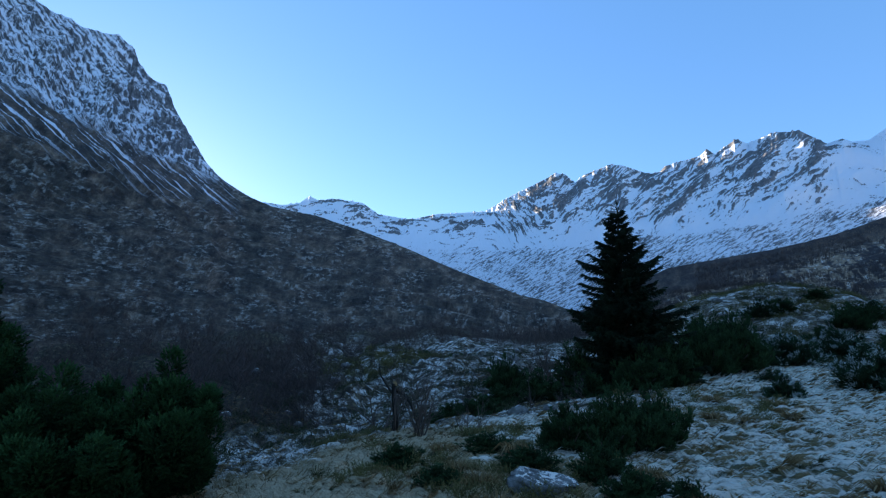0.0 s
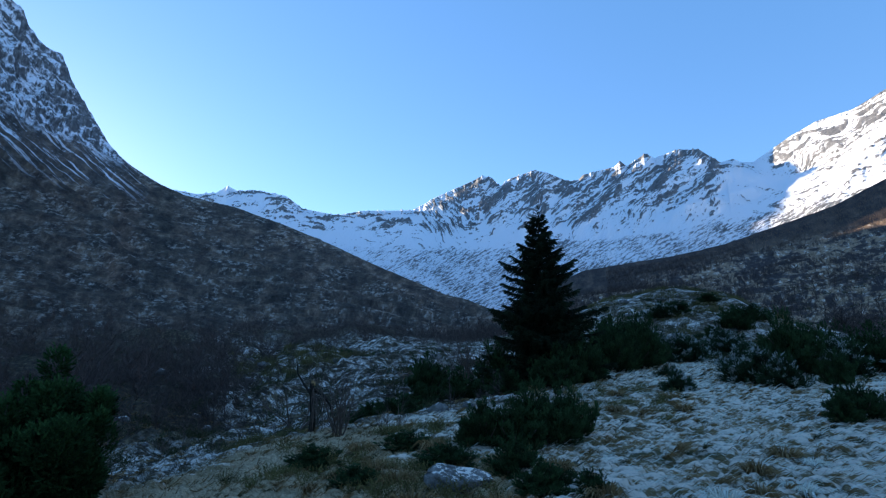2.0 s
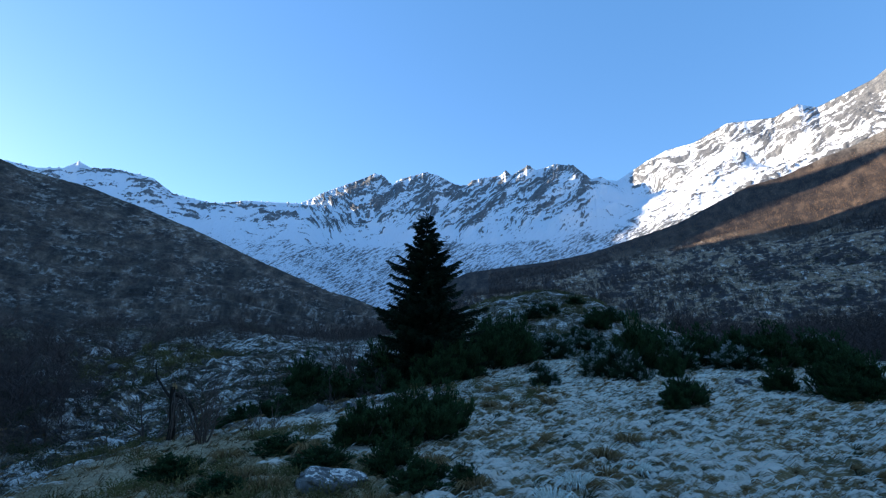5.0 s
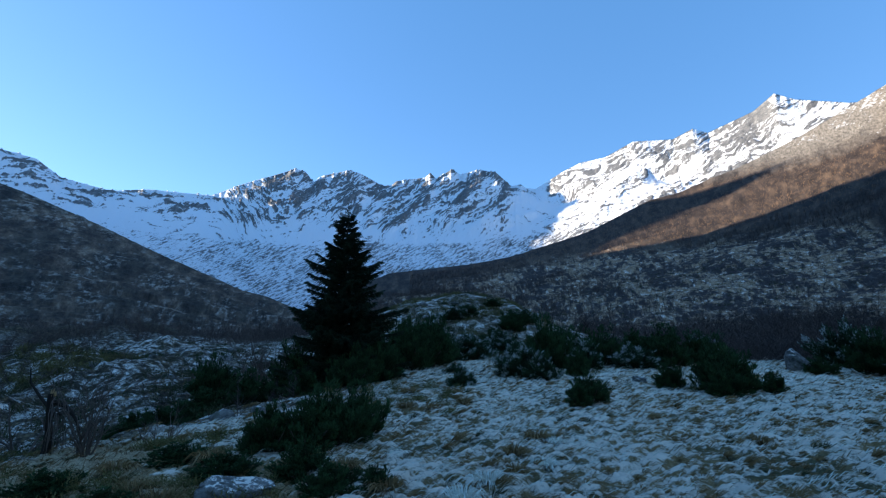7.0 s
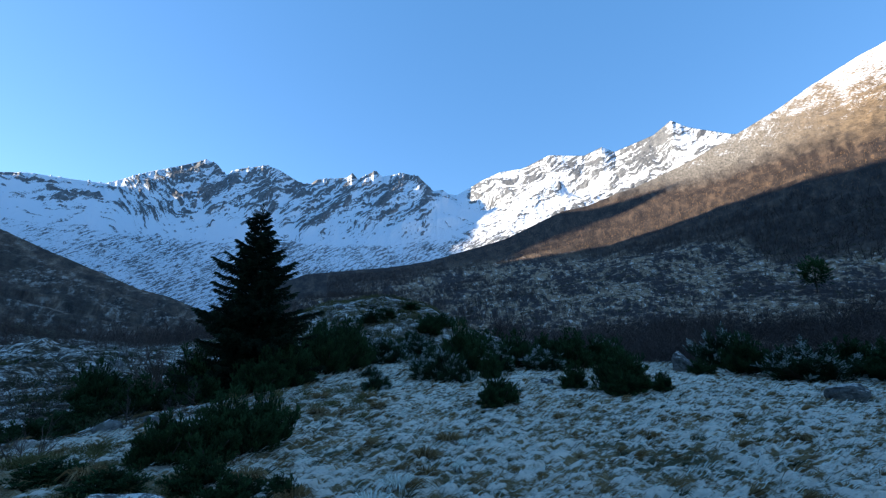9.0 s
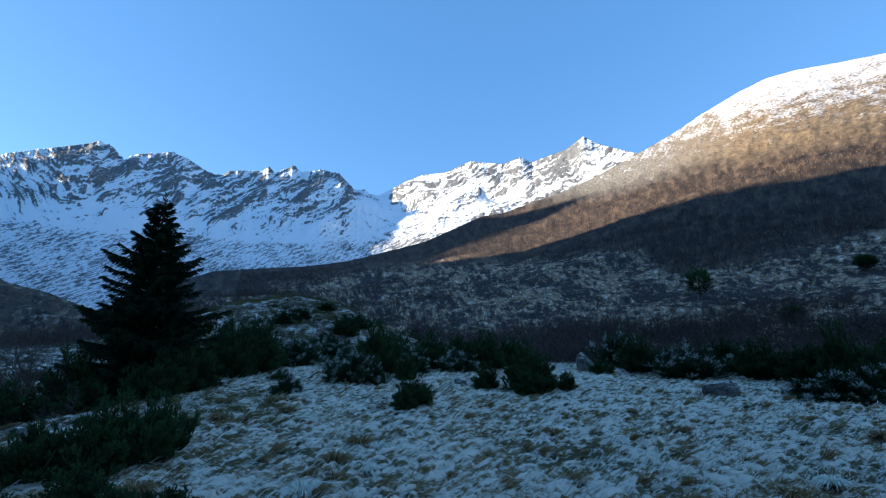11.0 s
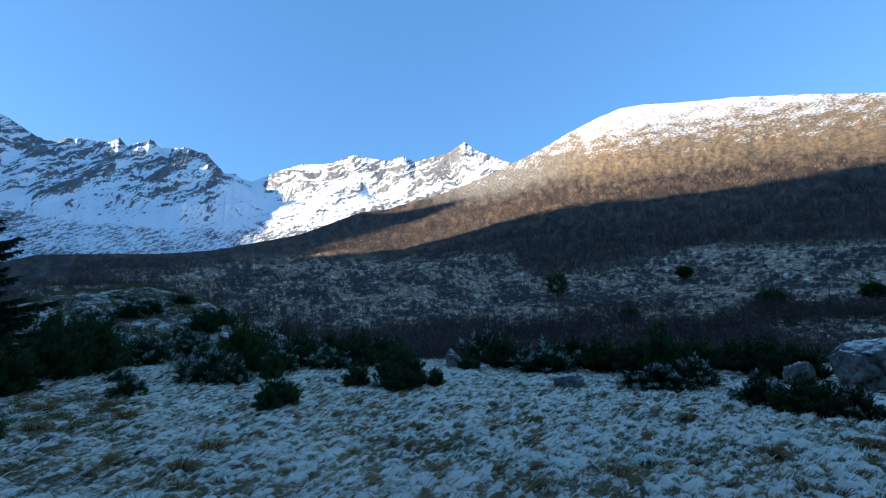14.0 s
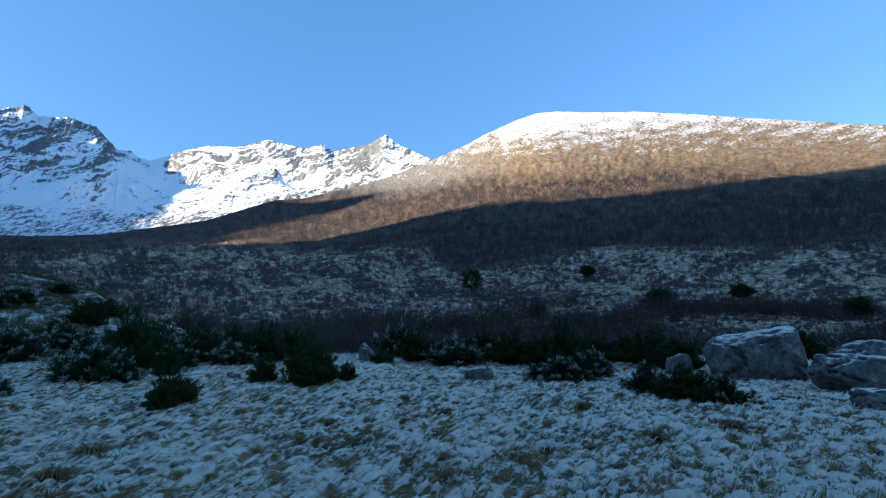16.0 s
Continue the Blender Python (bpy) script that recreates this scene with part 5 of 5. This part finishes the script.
def clumps(name, xs, ys, zs, size, material, label, seed, shoots=26):
    """Low cushions of evergreen or heather, as one thing."""
    rs = np.random.RandomState(seed)
    n = len(xs)
    foot = np.stack([xs, ys, zs], 1)
    u = unit(rs.normal(size=(n, shoots, 3)))
    u[..., 2] = np.abs(u[..., 2])
    root = foot[:, None] + u * size[:, None, None] * [0.6, 0.6, 0.35] * rs.uniform(0.2, 1, (n, shoots, 1))
    aim = unit(u + [0, 0, 0.45])
    ln = np.repeat(size, shoots) * rs.uniform(0.25, 0.5, n * shoots)
    r2, a2 = root.reshape(-1, 3), aim.reshape(-1, 3)
    v, t = sprigs(r2, a2, ln, 4, 0.0, 0.0, rs)
    s = np.repeat(np.repeat(size, shoots), 4)[:, None]
    base, = (v.reshape(-1, 3, 3)[:, 0],)
    d = unit(np.repeat(a2, 4, 0) + rs.normal(size=(len(base), 3)) * 0.55)
    v, t = slivers(base, base + d * s * 0.15, s[:, 0] * 0.03, rs)
    ob = new(name, mesh_of(name, v, t, material))
    return tagged(ob, label, "scrub", kind="stuff")


X, Y, A, D, rs = scatter(4800, (12, 95), (40, 260), lambda a, d, q: patchy(a, d, 0.3, 21, 0.02), 21)
clumps("juniper_scrub", X, Y, on_right(X, Y), rs.uniform(0.4, 1.2, len(X)), M_SCRUB, "low dark juniper scrub dotted over the frosted pasture", 22)
X, Y, A, D, rs = scatter(11000, (-62, 16), (9, 75), lambda a, d, q: (patchy(a, d, 0.22, 25, 0.03))  & (d > 27 - 12 * step(-12, -26, a)) & (q.rand(len(a)) < np.clip(26 / d, 0, 1)), 23)
clumps("heather_scrub", X, Y, on_left(X, Y) * (A < -24) + on_right(X, Y) * (A >= -24), rs.uniform(0.3, 0.8, len(X)), M_SCRUB, "dark heather and juniper scrub along the stream gully", 24)
X, Y, A, D, rs = scatter(2600, (-9, 13), (38, 66), lambda a, d, q: patchy(a, d, 0.5, 45, -0.05), 43)
clumps("knoll_heather", X, Y, floor_z(X, Y), rs.uniform(0.3, 0.75, len(X)), M_MAT, "olive heather and straw tufts on the frosted knoll", 44, 22)
X, Y, A, D, rs = scatter(1500, (-62, -16), (14, 48), lambda a, d, q: patchy(a, d, 0.2, 29, -0.05), 25)
woods("gully_scrub", X, Y, floor_z(X, Y), rs.uniform(0.5, 1.3, len(X)), M_WOODS, "leafless dwarf birch along the stream gully", 26, 18, 0.04, 0.5)


X, Y, A, D, rs = scatter(520, (-47, -32), (46, 64), lambda a, d, q: patchy(a, d, 0.3, 31, -0.12), 45)
clumps("juniper_mat", X, Y, floor_z(X, Y), rs.uniform(0.6, 1.2, len(X)), M_MAT, "olive juniper and heather mats beyond the stream gully", 46, 30)


def on_bank(a, d, q):
    x, y = d * np.sin(np.radians(a)), d * np.cos(np.radians(a))
    return (fbm(x * 0.8, y * 0.8, 3, 47) + 0.22 * step(1.6, 0.4, np.abs(d - 5.9)) > 0.20) & (q.rand(len(a)) < 0.8)


X, Y, A, D, rs = scatter(620, (-46, -13), (5.2, 9.6), on_bank, 27)
clumps("heather_mat", X, Y, floor_z(X, Y), rs.uniform(0.12, 0.26, len(X)), M_MAT, "olive-brown heather and dwarf juniper mats on the straw bank", 28, 40)


X, Y, A, D, rs = scatter(330, (-14, 3), (10.5, 18), lambda a, d, q: patchy(a, d, 0.35, 49, 0.12), 29)
clumps("olive_grass", X, Y, floor_z(X, Y), rs.uniform(0.16, 0.32, len(X)), M_MAT, "low olive-brown grass patches among the frosted turf", 30, 40)


def grass(name, count, r, az, length, width, material, label, seed, lie, where):
    """Matted grass, combed one way by wind and snow."""
    x, y, a, d, rs = scatter(count, az, r, lambda a, d, q: where(d * np.sin(np.radians(a)), d * np.cos(np.radians(a)), q) & (q.rand(len(a)) < np.clip(9.0 / d, 0, 1) ** 1.1), seed)
    z = floor_z(x, y)
    n = len(x)
    base = np.stack([x, y, z - 0.01], 1)
    turn = 0.4 + 1.3 * fbm(x * 0.8, y * 0.8, 2, seed + 3) + rs.normal(size=n) * 0.45
    flat = np.stack([np.cos(turn), -np.sin(turn) * 0.6, np.zeros(n)], 1)
    ln = length * rs.uniform(0.5, 1.3, n) * (0.8 + d / 22.0)
    tip = base + flat * (ln * lie)[:, None] + np.array([0, 0, 1]) * (ln * rs.uniform(0.05, 0.45, n))[:, None]
    v, t = blades(base, tip, width * (0.6 + d / 14.0), rs, ln * 0.16)
    ob = new(name, mesh_of(name, v, t, material))
    return tagged(ob, label, "grass", kind="stuff")


def on_tops(x, y, q):
    return (tufts(x, y) - 0.5 * lee(x, y) + 0.4 * fbm(x * 0.5, y * 0.5, 2, 57) > 0.42) & (dryness(x, y) + 0.3 * q.rand(len(x)) < 0.45) & (wildness(x, y) < 0.6)


def in_creases(x, y, q):
    brown = fbm(x * 0.9, y * 1.2, 3, 59)
    return ((tufts(x, y) - 0.8 * lee(x, y) < 0.16 + 0.7 * np.maximum(brown, 0)) & (brown > -0.2)) | (dryness(x, y) > 0.2 + 0.7 * q.rand(len(x)))


grass("rimed_grass", 240000, (4.8, 36), (-62, 96), 0.15, 0.0042, M_RIMEGRASS, "matted grass white with rime", 51, 0.9, on_tops)
grass("straw_grass", 260000, (4.8, 36), (-62, 96), 0.19, 0.0042, M_STRAW, "matted straw-brown winter grass", 53, 0.7, in_creases)


def tuft_field(name, count, material, label, seed, small=0.07, large=0.20, per=26, wind=(-1.9, 1.3)):
    """Small drooping tufts strewn over the meadow."""
    x, y, a, d, rs = scatter(count, (-62, 96), (3.8, 34), lambda a, d, q: (q.rand(len(a)) < np.clip(10 / d, 0, 1)) & (fbm(d * np.sin(np.radians(a)) * 0.6, d * np.cos(np.radians(a)) * 0.6, 2, seed) > -0.1), seed)
    n = len(x)
    size = rs.uniform(small, large, n)[:, None]
    th, lean = rs.uniform(wind[0], wind[1], (n, per)), rs.uniform(0.55, 1.2, (n, per))
    foot = np.stack([x, y, floor_z(x, y) - 0.01], 1)[:, None] + np.stack([np.cos(th) * size * 0.5, np.sin(th) * size * 0.4, 0 * th], -1) * rs.rand(n, per, 1)
    ln = size * rs.uniform(0.7, 1.3, (n, per))
    tip = foot + np.stack([np.cos(th) * lean, np.sin(th) * lean, 0.5 - 0.36 * lean], -1) * ln[..., None]
    w = np.repeat(0.0035 * (0.7 + d / 12.0), per)
    ob = new(name, mesh_of(name, *blades(foot.reshape(-1, 3), tip.reshape(-1, 3), w, rs, (ln * 0.3 * lean).ravel()), material))
    return tagged(ob, label, "grass", kind="stuff")


tuft_field("brown_tufts", 20000, M_STRAW, "small brown grass tufts poking through the rime", 71, 0.06, 0.15)
tuft_field("leaning_tufts", 1500, M_STRAW, "larger tan grass tufts laid over by the wind", 77, 0.15, 0.30, 64, (-1.2, 0.5))
tuft_field("green_tufts", 2600, M_SCRUB, "small dark green tufts in the frosted grass", 73)


def tussock(x, y, size, seed, material, label):
    """A drooping tuft of long grass over a mat of last year's straw."""
    rs = np.random.RandomState(seed)
    ob = thing("grass_tussock", x, y, ground_at(x, y) - 0.01, label, "grass", "grass tussocks on the meadow")
    for name, n, wide, reach, stuff, high in (("thatch", 260, 0.006, 0.85, M_THATCH, 0.45), ("tuft", 230, 0.0075, 1.0, material, 0.75)):
        a, lean = rs.uniform(0, 2 * np.pi, n), rs.uniform(0.15, 1.0, n)
        base = np.stack([np.cos(a), np.sin(a), np.zeros(n)], 1) * size * 0.25 * rs.rand(n, 1) ** 0.5
        ln = size * reach * rs.uniform(0.6, 1.1, n)
        tip = base + np.stack([np.cos(a) * lean, np.sin(a) * lean, high - 0.85 * lean], 1) * ln[:, None]
        part(name, mesh_of(name, *blades(base, tip, wide, rs, ln * 0.42 * lean * high / 0.75), stuff), ob)
    return ob


for k, (tx, ty, sz) in enumerate(((0.52, 5.96, 0.36), (1.33, 6.69, 0.28), (0.2, 5.3, 0.32), (6.2, 4.1, 0.22), (1.75, 7.9, 0.22))):
    tussock(tx, ty, sz, 60 + k, M_RIMEGRASS, "drooping grass tussock white with hoar frost")
for k, (tx, ty, sz) in enumerate(((1.5, 8.2, 0.34), (1.0, 7.2, 0.3), (0.9, 6.4, 0.28), (-0.6, 5.6, 0.3), (-1.5, 4.9, 0.34), (-2.3, 4.6, 0.34), (-2.8, 5.2, 0.36), (-1.2, 6.3, 0.3),
                                  (-3.3, 5.6, 0.34), (-4.0, 6.3, 0.34), (-3.0, 6.6, 0.3), (-0.2, 11.6, 0.36), (0.5, 12.4, 0.36), (-0.9, 12.0, 0.36), (0.3, 14.2, 0.34),
                                  (-1.0, 14.4, 0.4), (7.9, 3.3, 0.3), (5.4, 4.0, 0.26), (9.5, 2.6, 0.28), (7.2, 7.2, 0.26), (4.9, 7.9, 0.28), (9.6, 5.4, 0.28))):
    tussock(tx, ty, sz, 80 + k, M_STRAW, "drooping brown winter grass tussock")


# ---- stones in the gully: too many to count ----
def stones(name, xs, ys, sizes, seed, label):
    rs = np.random.RandomState(seed)
    bm = bmesh.new()
    bmesh.ops.create_icosphere(bm, subdivisions=2, radius=1.0)
    ball = np.array([v.co for v in bm.verts])
    faces = np.array([[v.index for v in f.verts] for f in bm.faces])
    bm.free()
    vs, ts = [], []
    for i, (x, y, sz) in enumerate(zip(xs, ys, sizes)):
        co = ball.copy()
        for _ in range(5):
            nrm = unit(rs.normal(size=3))
            co = co - np.maximum(co @ nrm - rs.uniform(0.5, 0.85), 0)[:, None] * nrm * 0.9
        co = co * sz * [1, rs.uniform(0.6, 1), rs.uniform(0.45, 0.8)] + [x, y, ground_at(x, y) + 0.12 * sz]
        vs.append(co)
        ts.append(faces + i * len(ball))
    ob = new(name, mesh_of(name, np.concatenate(vs), np.concatenate(ts), M_STONE))
    return tagged(ob, label, "stones", kind="stuff")


X, Y, A, D, rs = scatter(170, (-58, -14), (10, 60), lambda a, d, q: patchy(a, d, 0.3, 91, -0.05), 91)
stones("gully_stones", X, Y, rs.uniform(0.12, 0.45, len(X)) * (0.6 + D / 60), 92, "grey stones with thin snow along the stream gully")
X, Y, A, D, rs = scatter(60, (-6, 14), (38, 66), lambda a, d, q: q.rand(len(a)) < 0.9, 93)
stones("knoll_stones", X, Y, rs.uniform(0.2, 0.6, len(X)), 94, "grey stones on the frosted knoll")
